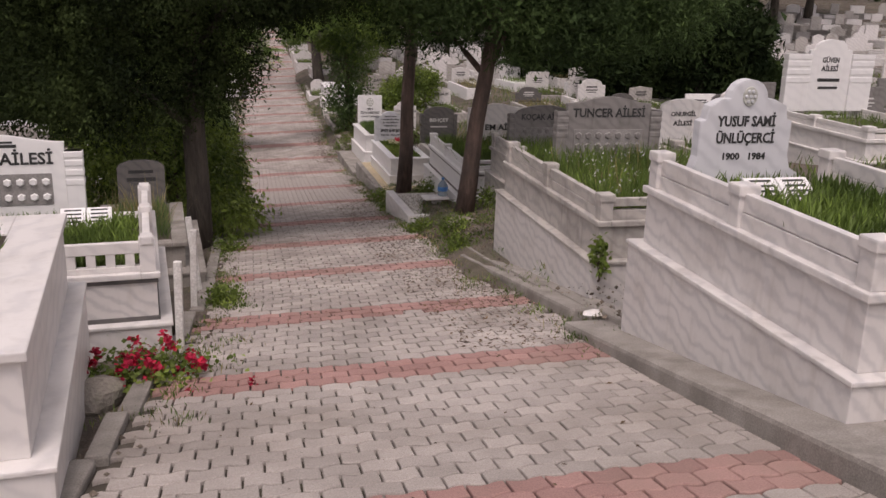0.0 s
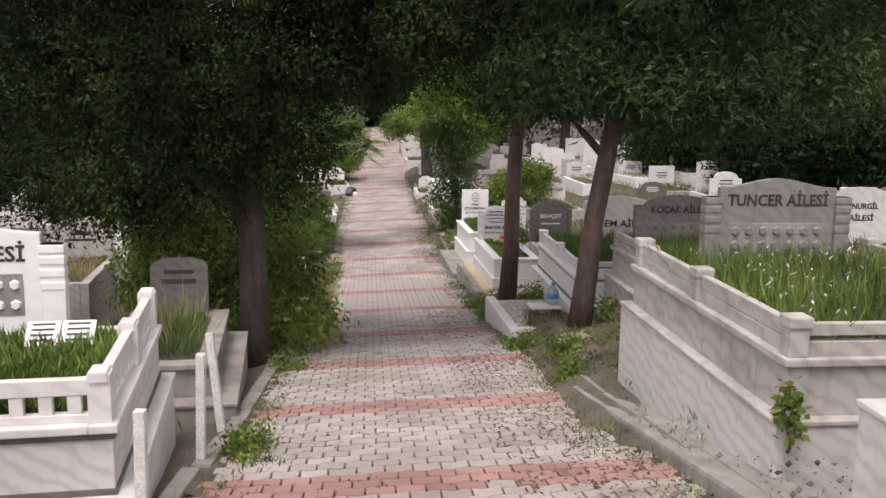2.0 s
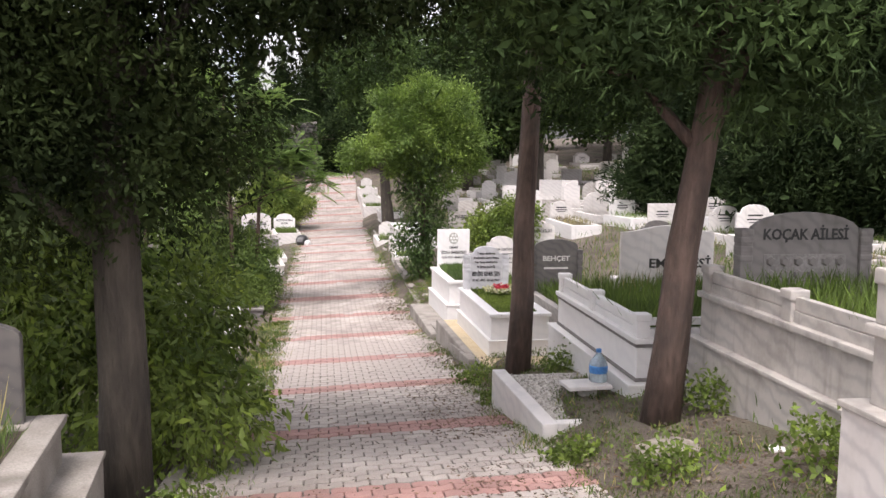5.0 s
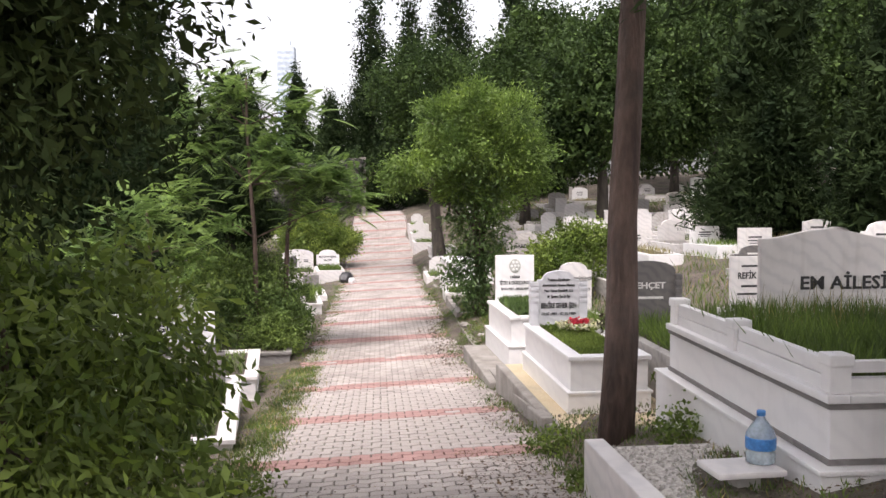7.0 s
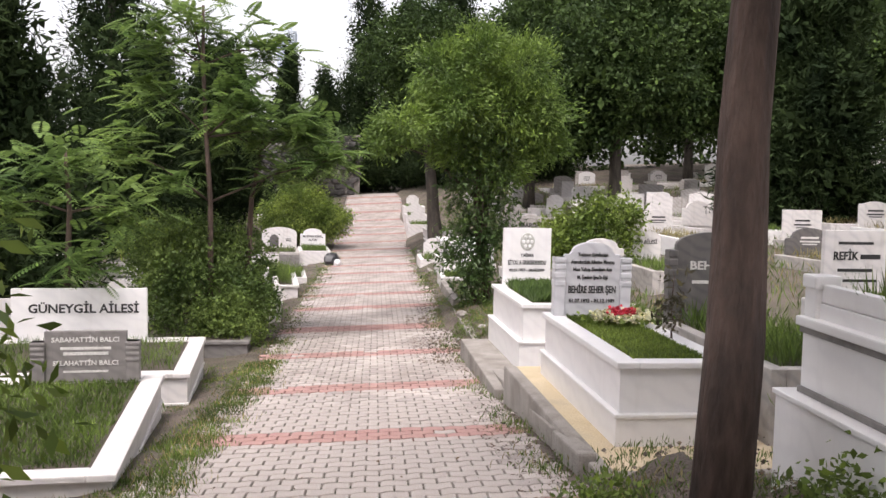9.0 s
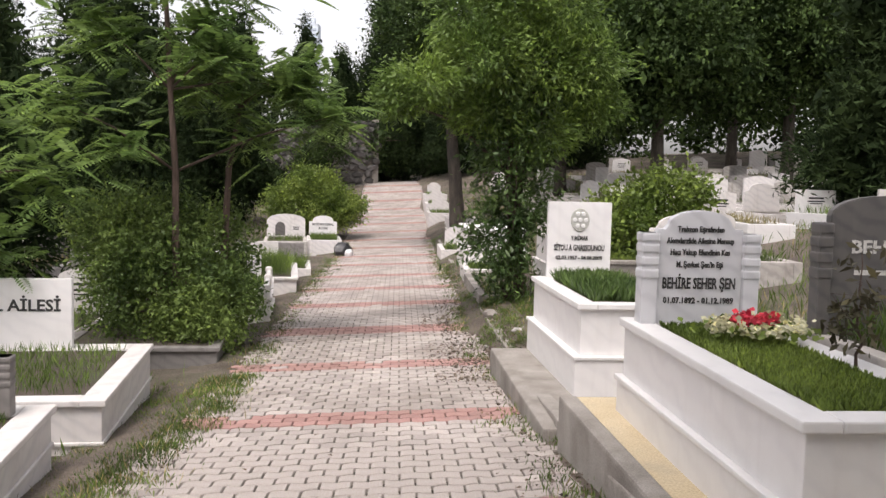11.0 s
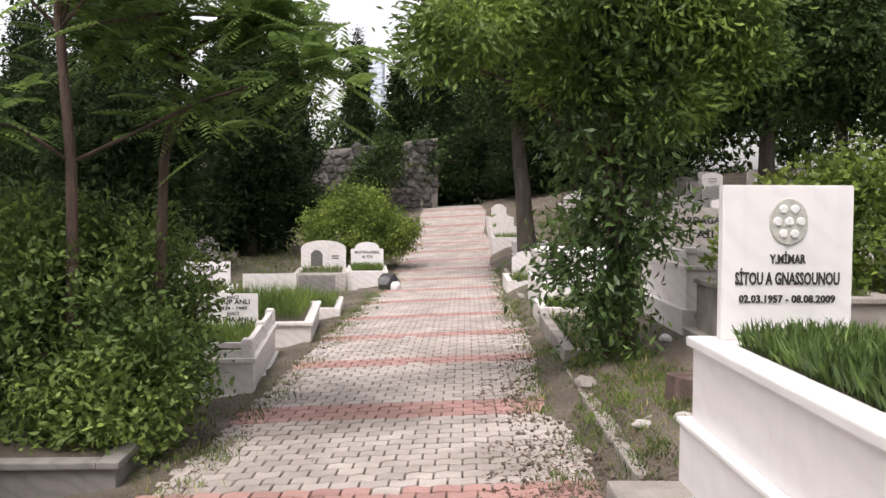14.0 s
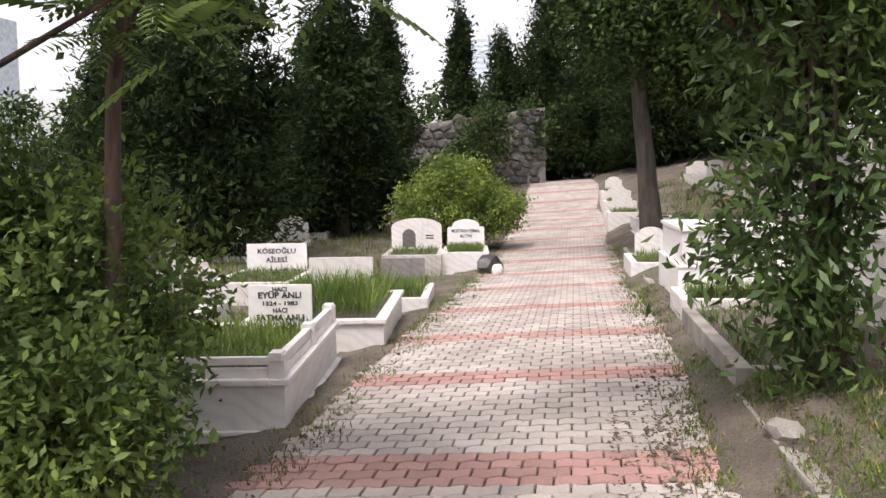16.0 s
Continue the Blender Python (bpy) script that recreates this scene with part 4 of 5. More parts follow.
headstone(g, 0.9, 2.0, 0.86, 1.45, 0.6, "rect", WEATHERED, [("DARDAGAN ve SAY", 0, 0.4, 0.09, 1.1), ("AİLESİ", 0, 0.22, 0.09, 0.5)])
g = tomb(2.3, 27.7, 5, 1.9, 1.1, -2.24, -2.75, -3.0, "grey cement grave with low green plants and a wavy white headstone", CONCRETE, rim=0.14, tall=0.06, count=2500, plant=BUSH, out=0.1)
headstone(g, 0.72, 1.65, 0.76, 0.92, 0.52, "wave", VEINED, [("AFET ÇETİN", -0.22, 0.38, 0.055, 0.38), ("Ö.1922", -0.22, 0.3, 0.04, 0.15), ("Ö.05.01.1984", -0.22, 0.22, 0.045, 0.32), ("RUHLARINA  FATİHA", 0, 0.07, 0.045, 0.6)], [(0.24, 0.39, 0.34, 0.05), (0.24, 0.31, 0.2, 0.035), (0.24, 0.23, 0.3, 0.04), (0.005, 0.3, 0.008, 0.2)])
tomb(0.68, 34.3, 4, 2.3, 1.2, -2.25, -2.7, -3.2, "tall white marble grave beside the lane", CLEAN, fill=CLEAN, plant=None)
plain_grave(0.82, 29.65, 4, 3.1, 1.4, -3.0, 0, 0, "rect", CONCRETE, WHITE, "low concrete-edged plot with sparse grass", count=500)
plain_grave(0.62, 33.0, 4, 1.2, 1.3, -2.95, 0, 0, "rect", WHITE, WHITE, "low white kerbed plot full of grass", count=900)
tomb(0.15, 46.0, 4, 2.2, 1.0, -2.6, -2.95, -3.2, "white stone grave beside the lane", WHITE, count=300)
for yy, wz in ((38.6, -3.05), (49.0, -2.55), (52.0, -2.3), (55.0, -2.0)):
    g = plain_grave(0.62 - 0.0655 * (yy - 30), yy, 4, 2.1, 1.0, wz, 0.6, 0.5, "shoulder", WHITE, WHITE, "white stone grave at the edge of the lane", count=350)
# left side
plain_grave(-3.9, 12.3, 9, 2.1, 1.1, -1.82, 1.0, 0.68, "rect", GREY, GREY, "grey grave with a plain dark headstone", [("KINAY", 0.2, 0.42, 0.1, 0.42)], [(-0.3, 0.47, 0.25, 0.09), (0, 0.3, 0.3, 0.05)], side=-1, count=700)
plain_grave(-4.2, 15.2, 9, 2.1, 1.0, -1.75, 0.7, 0.65, "arch", WEATHERED, WEATHERED, "grey grave with a framed headstone and stone pillars", bars=[(0, 0.4, 0.3, 0.05), (0, 0.3, 0.4, 0.04)], side=-1, pillars=0.14, count=700, plant=DRY)
plain_grave(-5.2, 19.0, 9, 2.1, 1.2, -2.3, 1.1, 0.7, "wave", WHITE, CLEAN, "white family grave with a wavy headstone", [("AİLESİ", 0.2, 0.35, 0.1, 0.5)], side=-1, count=700, plant=DRY)
g = plain_grave(-5.2, 36.6, 10, 2.3, 1.4, -3.2, 1.1, 0.48, "rect", WHITE, CLEAN, "white family grave with a wide headstone", [("KÖSEOĞLU", 0, 0.3, 0.09, 0.7), ("AİLESİ", 0, 0.14, 0.09, 0.4)], side=-1, count=600)
plain_grave(-6.3, 34.6, 10, 2.3, 1.5, -3.4, 1.4, 0.42, "wave", WEATHERED, GREY, "grey family grave with a low wide headstone", [("AİLESİ", 0.35, 0.15, 0.12, 0.5)], side=-1, count=300)
headstone(LONG_GRASS_GRAVE, -0.8, 2.5, 0.4, 0.86, 0.5, "rect", WHITE)
plain_grave(-2.75, 35.6, 10, 2.0, 1.0, -3.3, 0.7, 0.42, "rect", WHITE, GREY, "white kerbed grave with a grey headstone and grass", side=-1, count=800, tall=0.2)
niche_grave = plain_grave(-3.82, 41.5, 10, 2.0, 1.25, -3.15, 1.15, 0.7, "arch", WEATHERED, WHITE, "grey grave with an arched headstone holding a dark niche", bars=[(0.3, 0.3, 0.18, 0.03), (0.3, 0.24, 0.18, 0.03)], side=-1, count=300)
# flat slab in dark granite; its colour stands for the hollow's shade
niche = part("niche", slab_from_outline([(-0.15, 0), (0.15, 0), (0.15, 0.3), (0.1, 0.38), (0, 0.42), (-0.1, 0.38), (-0.15, 0.3)], 0.012, 0), DARK, niche_grave, "flat dark arch painted as a niche's shade")
niche.location = (-0.8, 1.855, 0.29)
plain_grave(-2.88, 41.9, 10, 2.0, 1.0, -3.12, 0.85, 0.62, "shoulder", WHITE, CLEAN, "white grave with a rounded headstone and clipped plants", [("MUSTAFA KEMAL", 0, 0.32, 0.075, 0.66), ("ALTIN", 0, 0.2, 0.075, 0.28)], side=-1, count=1200)


# ---- the fields of graves on both sides ----
def grave_field():
    rng = random.Random(11)
    kinds = []
    for i in range(9):
        L, W = rng.uniform(1.9, 2.3), rng.uniform(0.85, 1.3)
        stone = (WHITE, WEATHERED, WHITE, CLEAN, GREY, WHITE, WEATHERED, CLEAN, WHITE)[i]
        head = (CLEAN, WHITE, WHITE, WHITE, GREY, CLEAN, DARK, CLEAN, WEATHERED)[i]
        shape = ("arch", "rect", "shoulder", "wave", "rect", "arch", "shoulder", "rect", "wave")[i]
        h = rng.uniform(0.42, 0.72)
        g = plain_grave(0, -200 - 4 * i, 0, L, W, 0.25, min(W * 0.75, 0.85), h, shape, stone, head, (
            "white marble grave among grass", "weathered grave with a rectangular headstone", "white grave with a rounded headstone", "white grave with a wavy headstone", "grey stone grave with plain headstone",
            "white grave with an arched headstone", "grave with a dark stone", "bright white marble grave", "old weathered grave with low headstone")[i], bars=[(0, h * 0.64, 0.32, 0.035), (0, h * 0.5, 0.36, 0.028), (0, h * 0.4, 0.26, 0.02)],
            letter=LETTER_GREY if head in (DARK, GREY) else LETTER, count=260, tall=0.16, plant=GRASS if i % 3 else DRY, fill=CLEAN if i == 7 else None)
        kinds.append(g)
    taken = [(o.matrix_world.translation.x, o.matrix_world.translation.y) for o in scene.objects if o.name.split(".")[0] == "grave" and o.matrix_world.translation.y > -50]
    spots = []
    for row in range(19):
        y = 9.5 + row * 2.75
        x = lane_x(y) + 4.6 + rng.uniform(0, 0.6)
        while x < 8 + y * 0.75:
            spots.append((x, y + rng.uniform(-0.3, 0.3), 6))
            x += rng.uniform(1.25, 2.1) if rng.random() > 0.12 else 2.9
    for row in range(17):
        y = 12.5 + row * 2.8
        x = lane_x(y) - 4.6 - rng.uniform(0, 0.8)
        while x > -8 - y * 0.4:
            spots.append((x, y + rng.uniform(-0.3, 0.3), 10))
            x -= rng.uniform(1.3, 2.3) if rng.random() > 0.15 else 3.2
    far = []
    for x, y, yaw in spots:
        if any(abs(x - a) < 2.2 and -2.0 < y - b < 2.4 for a, b in taken) or y > 58:
            continue
        if -9.5 < x < -2 and y > 34:
            continue
        if y > 33 or x > 13 or x < -10:
            far.append((x, y, yaw))
            continue
        k = kinds[rng.randrange(9)]
        copy_thing(k, Matrix.Translation((x, y, ground_z(x, y + 1) - 0.02 + rng.uniform(-0.05, 0.16))) @ Matrix.Rotation(radians(yaw + rng.uniform(-4, 4)), 4, "Z") @ Matrix.Rotation(radians(rng.uniform(-1, 1)), 4, "X"))
    heaps = {0: bmesh.new(), 1: bmesh.new()}
    for x, y, yaw in far:
        W, L = rng.uniform(0.85, 1.4), rng.uniform(1.8, 2.2)
        z = ground_z(x, y + 1) + rng.uniform(0.05, 0.3)
        b = bmesh.new()
        r = 0.13
        for a in ((0, r, 0, L), (W - r, W, 0, L), (r, W - r, 0, r), (r, W - r, L - r, L)):
            box(*a, -0.8, 0, 0, b)
        if rng.random() > 0.15:
            o = slab_from_outline(outline(rng.choice(("arch", "rect", "shoulder", "wave")), W * rng.uniform(0.55, 0.8), rng.uniform(0.45, 0.85)), 0.08, 0)
            me = bpy.data.meshes.new("t")
            o.to_mesh(me)
            o.free()
            me.transform(Matrix.Translation((W / 2, L - 0.15, 0)))
            b.from_mesh(me)
            bpy.data.meshes.remove(me)
        me = bpy.data.meshes.new("t")
        b.to_mesh(me)
        b.free()
        me.transform(Matrix.Translation((x, y, z)) @ Matrix.Rotation(radians(yaw + rng.uniform(-4, 4)), 4, "Z"))
        heaps[int(rng.random() < 0.4)].from_mesh(me)
        bpy.data.meshes.remove(me)
    for k, m, lab in ((0, WHITE, "many white marble graves in the distance"), (1, WEATHERED, "many weathered grey graves in the distance")):
        tagged(part("far_graves", heaps[k], m), lab, "graves", kind="stuff")
    for i, k in enumerate(kinds):
        x, y = (7.5 + 1.8 * i, 56.5) if i < 5 else (-8 - 1.9 * (i - 5), 56)
        k.matrix_world = Matrix.Translation((x, y, ground_z(x, y) + 0.02))


grave_field()


# ---- trees with feathered leaves ----
def feather_tree(x, y, z, trunk, fronds, seed, label, length=0.42):
    t = thing("tree", Matrix.Translation((x, y, z)), label, "tree")
    rng = np.random.default_rng(seed)
    tv, tf = tube(trunk, [0.055 * (1 - 0.6 * i / (len(trunk) - 1)) for i in range(len(trunk))], 10, 0.05, seed)
    raw("trunk", tv, tf, BARK, t, smooth=True)
    cs, al, sd, stems = [], [], [], []
    for (cx, cy, cz), rad, n in fronds:
        k = min(range(len(trunk)), key=lambda i: (Vector(trunk[i]) - Vector((cx, cy, cz - 0.4))).length)
        stems.append(tube([trunk[k], Vector(trunk[k]).lerp(Vector((cx, cy, cz)), 0.55) + Vector((0, 0, 0.08)), (cx, cy, cz)], [0.018, 0.013, 0.007], 6, 0.05, seed))
        for i in range(int(n * 2.5)):
            az = rng.uniform(0, 2 * math.pi)
            el = rng.uniform(-0.45, 0.85)
            d = np.array([math.cos(az) * math.cos(el), math.sin(az) * math.cos(el), math.sin(el)])
            o = np.array([cx, cy, cz]) + unit(rng, 1)[0] * np.array([1, 1, 0.85]) * rad * rng.uniform(0, 1.1)
            ln = length * rng.uniform(0.7, 1.25)
            m = 10
            f = np.linspace(0.12, 1.0, m)[:, None]
            pts = o + d * ln * f + np.array([0, 0, -0.28 * ln]) * f ** 2
            side = np.cross(d, [0, 0, 1.0])
            side /= np.linalg.norm(side) + 1e-9
            for s in (-1, 1):
                out = side * s * 0.85 + d * 0.45 + np.array([0, 0, -0.35])
                out /= np.linalg.norm(out)
                ll = ln * 0.27 * np.sin(np.linspace(0.7, 2.7, m))[:, None]
                cs.append(pts + out * ll * 0.5)
                al.append(np.repeat(out[None], m, 0) * ll)
                sd.append(np.repeat(d[None], m, 0) * ll * 0.42)
    for v, f in stems:
        raw("branch", v, f, BARK, t, smooth=True)
    quads("crown", np.concatenate(cs), np.concatenate(al), np.concatenate(sd), FROND, t, bend=0.08)
    return t


feather_tree(-3.05, 26.9, -3.4, [(0, 0, 0), (0.02, 0, 1.2), (0.0, 0.05, 2.2), (-0.05, 0, 3.2), (-0.1, 0, 4.3), (-0.1, 0, 5.2)], [((-0.9, 0, 3.9), 0.6, 42), ((0.6, -0.2, 3.6), 0.6, 42), ((1.4, 0.2, 3.3), 0.5, 36), ((-0.3, 0, 5.0), 0.8, 52), ((0.8, 0.3, 4.6), 0.6, 40), ((-1.3, -0.2, 3.0), 0.6, 34), ((1.9, 0.0, 2.9), 0.45, 26), ((-0.5, -0.3, 2.5), 0.5, 22), ((-0.9, 0.1, 4.7), 0.6, 36), ((0.3, 0.0, 4.0), 0.6, 34)], 21, "slender young tree with long feathered leaves")
feather_tree(-2.6, 27.4, -3.35, [(0, 0, 0), (0.05, 0, 1.2), (0.1, 0, 2.2), (0.25, 0, 3.0), (0.7, 0.2, 3.4)], [((0.3, 0, 3.2), 0.6, 40), ((1.0, 0.2, 3.3), 0.5, 34), ((-0.5, 0.2, 3.2), 0.5, 26), ((0.5, -0.3, 2.6), 0.4, 18)], 22, "young forked tree with feathered leaves")
feather_tree(-4.3, 24.5, -3.3, [(0, 0, 0), (0, 0, 1.0), (0.05, 0, 2.0), (0, 0, 2.8)], [((0, 0, 2.6), 0.7, 40), ((-0.7, 0, 2.1), 0.6, 34), ((0.7, 0.2, 2.0), 0.5, 26), ((0.2, -0.3, 1.4), 0.5, 26)], 23, "low feathered sapling beside the graves")


tree(-3.75, 28.0, "bright green shrub with arching branches over the graves", 1.6, 0.04, [((0, 0, 1.5), (0.75, 0.7, 0.5)), ((0.75, 0.5, 1.2), (0.5, 0.5, 0.3)), ((0.2, -0.5, 1.0), (0.6, 0.5, 0.6)), ((-0.6, 0.2, 1.7), (0.6, 0.6, 0.4))], BUSH, clumps=420, leaves=26, spread=0.09, size=0.07, aspect=0.45, limbs=9, fork=0.3, seed=18, name="shrub", droop=0.3)


def far_woods(x0, x1, y, h, seed, label):
    """A dense belt of distant trees."""
    rng = np.random.default_rng(seed)
    blobs = []
    for x in np.arange(x0, x1, 3.2):
        z = ground_z(x, y)
        hh = h * rng.uniform(0.7, 1.25)
        blobs += [((x, y + rng.normal() * 2, z + hh * 0.3), (2.4, 2.0, hh * 0.35)), ((x + rng.normal(), y + rng.normal() * 2, z + hh * 0.75), (1.7, 1.6, hh * 0.35))]
    p, a, s = clumped(rng, blobs, len(blobs) * 45, 22, 0.45, 0.42, 0.5, 0.1, 0.4, 0.4)
    return tagged(quads("far_woods", p, a, s, BROAD, None, bend=0.1), label, "trees", kind="stuff")


far_woods(7, 62, 68, 8, 51, "dark belt of trees beyond the graves")
far_woods(-60, -8, 78, 5, 52, "low dark belt of trees beyond the graves")
far_woods(-46, -24, 45, 5, 53, "dark trees at the side of the graveyard")


# ---- small things along the lane ----
def wild(name, label, spots, material, seed, height, per, spread, width=0.012, kind="stuff"):
    """Tufts of blades standing on the ground: (x, y) tuft centres."""
    rng = np.random.default_rng(seed)
    c = np.repeat(np.array(spots), per, axis=0)
    xy = c + rng.normal(size=c.shape) * spread
    z = np.array([max(ground_z(a, b), level(b) + 0.05 * (a - lane_x(b)) - 0.01 if abs(a - lane_x(b)) < lane_half(b) + 0.2 else -99) for a, b in xy])
    n = len(xy)
    h = height * (0.35 + rng.random((n, 1)))
    d = np.concatenate([rng.normal(size=(n, 2)) * 0.4, np.ones((n, 1))], 1) * h
    p = np.column_stack([xy, z])
    ob = quads(name, p + d * 0.48, d, unit(rng, n) * np.array([1, 1, 0.1]) * width, material, None, bend=0.07)
    return tagged(ob, label, "grass", kind=kind)


rw = random.Random(31)
edge_l = [(lane_x(y) - lane_half(y) + rw.gauss(0.02, 0.16), y) for y in [rw.uniform(5, 45) for _ in range(330)]]
edge_l += [(lane_x(y) - lane_half(y) + rw.uniform(-0.6, 0.32), y) for y in [rw.uniform(15.5, 25) for _ in range(480)]]
edge_r = [(lane_x(y) + lane_half(y) + rw.gauss(-0.02, 0.12), y) for y in [rw.uniform(4, 45) for _ in range(300)]]
edge_r += [(lane_x(y) + lane_half(y) + rw.uniform(-0.1, 0.9), y) for y in [rw.uniform(10.8, 18.5) for _ in range(190)]]
edge_r += [(lane_x(y) + lane_half(y) + rw.uniform(0.1, 0.9), y) for y in [rw.uniform(25.5, 31) for _ in range(260)]]
wild("weeds", "green weeds along the edges of the lane", edge_l + edge_r, GRASS, 1, 0.05, 34, 0.085, 0.01)
wild("dry_weeds", "dry yellow grass along the lane", edge_l[::3] + edge_r[::4], DRY, 2, 0.07, 12, 0.12, 0.01)
field = []
for _ in range(5200):
    y = rw.uniform(8, 58)
    sd = rw.random() < 0.6
    x = lane_x(y) + (lane_half(y) + rw.uniform(1.5, 20) if sd else -lane_half(y) - rw.uniform(1.0, 14))
    field.append((x, y))
wild("field_grass", "rough green grass between the graves", field, GRASS, 3, 0.17, 18, 0.3, 0.022)
wild("field_dry_grass", "dry straw-coloured grass between the graves", field[::4], DRY, 4, 0.2, 14, 0.3, 0.018)


def litter():
    """Fallen needles and leaf bits, thickest under the pines."""
    rng = np.random.default_rng(8)
    pts = []
    for y0, y1, u0, u1, n in ((6, 18, 0.5, 1.5, 5000), (8, 17, -1.4, 1.4, 1500), (15, 46, 1.05, 1.5, 3200), (15, 40, -1.5, -1.1, 2500), (0, 60, -1.4, 1.4, 900), (24.5, 30, 0.7, 1.5, 2500), (10.5, 17.5, 1.5, 2.6, 3000), (25.5, 31, 1.6, 2.5, 2600)):
        y = rng.uniform(y0, y1, n)
        keep = np.array([noise.noise((b * 1.3, 0.0, u0)) > -0.25 for b in y])
        y = y[keep]
        u = rng.uniform(u0, u1, len(y))
        pts += [(lane_x(b) + a, b, level(b) + 0.05 * a + 0.006 if abs(a) < lane_half(b) else ground_z(lane_x(b) + a, b) + 0.02) for a, b in zip(u, y)]
    p = np.array(pts)
    n = len(p)
    az = rng.uniform(0, 2 * math.pi, n)
    ln = (0.012 + 0.04 * rng.random((n, 1)) ** 2)
    a = np.column_stack([np.cos(az), np.sin(az), rng.normal(size=n) * 0.2]) * ln
    s = np.column_stack([-np.sin(az), np.cos(az), rng.normal(size=n) * 0.2]) * ln * 0.45
    return tagged(quads("leaf_litter", p, a, s, LITTER, None, bend=0.1), "brown fallen needles and leaf bits on the lane", "litter", kind="stuff")


litter()


def clods():
    """Crumbs of earth and small stones along both edges of the lane."""
    rng = np.random.default_rng(18)
    vs, fs = [], []
    dirs = np.array([[1, 0, 0], [0, 1, 0], [-1, 0, 0], [0, -1, 0], [0, 0, 0.8], [0, 0, -0.8]])
    for y0, y1, u0, u1, n in ((3, 47, -0.22, 0.25, 2600), (10.5, 18.5, 0.0, 1.1, 1500), (24.5, 31, -0.5, 0.9, 1700), (3, 8, 0.0, 0.6, 500)):
        for i in range(n):
            y = rng.uniform(y0, y1)
            sd = -1 if (u1 < 0.3 and rng.random() < 0.5) else 1
            w = lane_half(y) + rng.uniform(u0, u1)
            x = lane_x(y) + sd * w
            z = max(ground_z(x, y), level(y) + 0.05 * sd * w - 0.02 if w < lane_half(y) + 0.25 else -99) + 0.012
            r = 0.006 + 0.02 * rng.random() ** 3
            o = len(vs)
            vs += [tuple(np.array([x, y, z]) + d * r * rng.uniform(0.6, 1.3)) for d in dirs]
            fs += [tuple(o + k for k in f) for f in ((0, 1, 4), (1, 2, 4), (2, 3, 4), (3, 0, 4), (1, 0, 5), (2, 1, 5), (3, 2, 5), (0, 3, 5))]
    return tagged(raw("earth_crumbs", vs, fs, CRUMB), "brown crumbs of earth and grit at the lane's edges", "grit", kind="stuff")


CRUMB = surface("crumbly_earth", (0.07, 0.055, 0.042), (0.22, 0.18, 0.14), 3, 0.95, 60, None, 1, 0.6, 0.005, island=0.45)
clods()


def verge(side):
    """Dirt washed over the edge of the pavers, with an uneven rim."""
    verts, faces = [], []
    ys = np.arange(11.0 if side > 0 else 8.0, 48.0, 0.14)
    us = np.linspace(-0.42, 0.75, 19)
    for y in ys:
        for u in us:
            w = lane_half(y) + u
            n = 0.5 * noise.noise((y * 0.8, u * 1.5, side * 5.0)) + 0.35 * noise.noise((y * 3.1, u * 4, side * 9.0)) + 0.15 * noise.noise((y * 9, u * 9, 2.0))
            x = lane_x(y) + side * w
            near = level(y) + 0.05 * side * w - 0.018 + 0.055 * (min(u, 0.2) + 0.1) / 0.35
            f = max(0.0, min(1.0, (u + 0.05) / 0.5))
            if side > 0 and 18.2 < y < 25.3 and u > 0.08:
                n -= 9.0
            verts.append((x, y, near * (1 - f) + (ground_z(x, y) + (0.03 if u < 0.6 else -0.12)) * f + 0.05 * n))
    k = len(us)
    for j in range(len(ys) - 1):
        for i in range(k - 1):
            a = j * k + i
            faces.append((a, a + 1, a + k + 1, a + k) if side > 0 else (a, a + k, a + k + 1, a + 1))
    return tagged(raw("verge", verts, faces, EARTH, smooth=True), "strip of washed-in dirt at the edge of the lane", "verge", kind="structure")


verge(1)
verge(-1)


# ---- small things ----
PLASTIC = surface("clear_blue_plastic", (0.55, 0.66, 0.72), (0.68, 0.78, 0.84), 10, 0.15, 40)
PLASTIC.node_tree.nodes["Principled BSDF"].inputs["Transmission Weight"].default_value = 0.6
BLUE = surface("blue_label", (0.04, 0.16, 0.42), (0.06, 0.24, 0.55), 12, 0.4, 50)
PAINT = surface("white_painted_wood", (0.6, 0.58, 0.55), (0.75, 0.73, 0.7), 9, 0.6, 60, (0.35, 0.32, 0.28), 4.0)
GRAVEL = surface("pale_gravel", (0.3, 0.28, 0.25), (0.55, 0.52, 0.48), 30, 0.9, 120, None, 1, 0.6, 0.004, island=0.3)
ROCK = surface("rough_stone", (0.16, 0.14, 0.12), (0.36, 0.32, 0.27), 4, 0.9, 40, (0.1, 0.1, 0.06), 3.0, 0.9, 0.02)
WALLSTONE = surface("dark_wall_stone", (0.04, 0.038, 0.036), (0.12, 0.112, 0.107), 2.5, 0.9, 25, None, 1, 0.8, 0.02, obj=0.35)
RED = leafy("red_petals", (0.35, 0.01, 0.035), (0.62, 0.03, 0.09), 0.5, 0.2)
CREAM = leafy("cream_petals", (0.6, 0.58, 0.35), (0.85, 0.82, 0.62), 0.5, 0.25)
PINKRED = leafy("rose_petals", (0.55, 0.03, 0.06), (0.75, 0.08, 0.12), 0.5, 0.2)
REDLEAF = leafy("reddish_leaves", (0.06, 0.055, 0.03), (0.14, 0.12, 0.07), 0.5, 0.2)
BLACKBAG = surface("black_plastic", (0.015, 0.015, 0.016), (0.04, 0.04, 0.042), 10, 0.3, 40)
WHITEBAG = surface("white_plastic", (0.6, 0.6, 0.6), (0.8, 0.8, 0.8), 10, 0.4, 40)
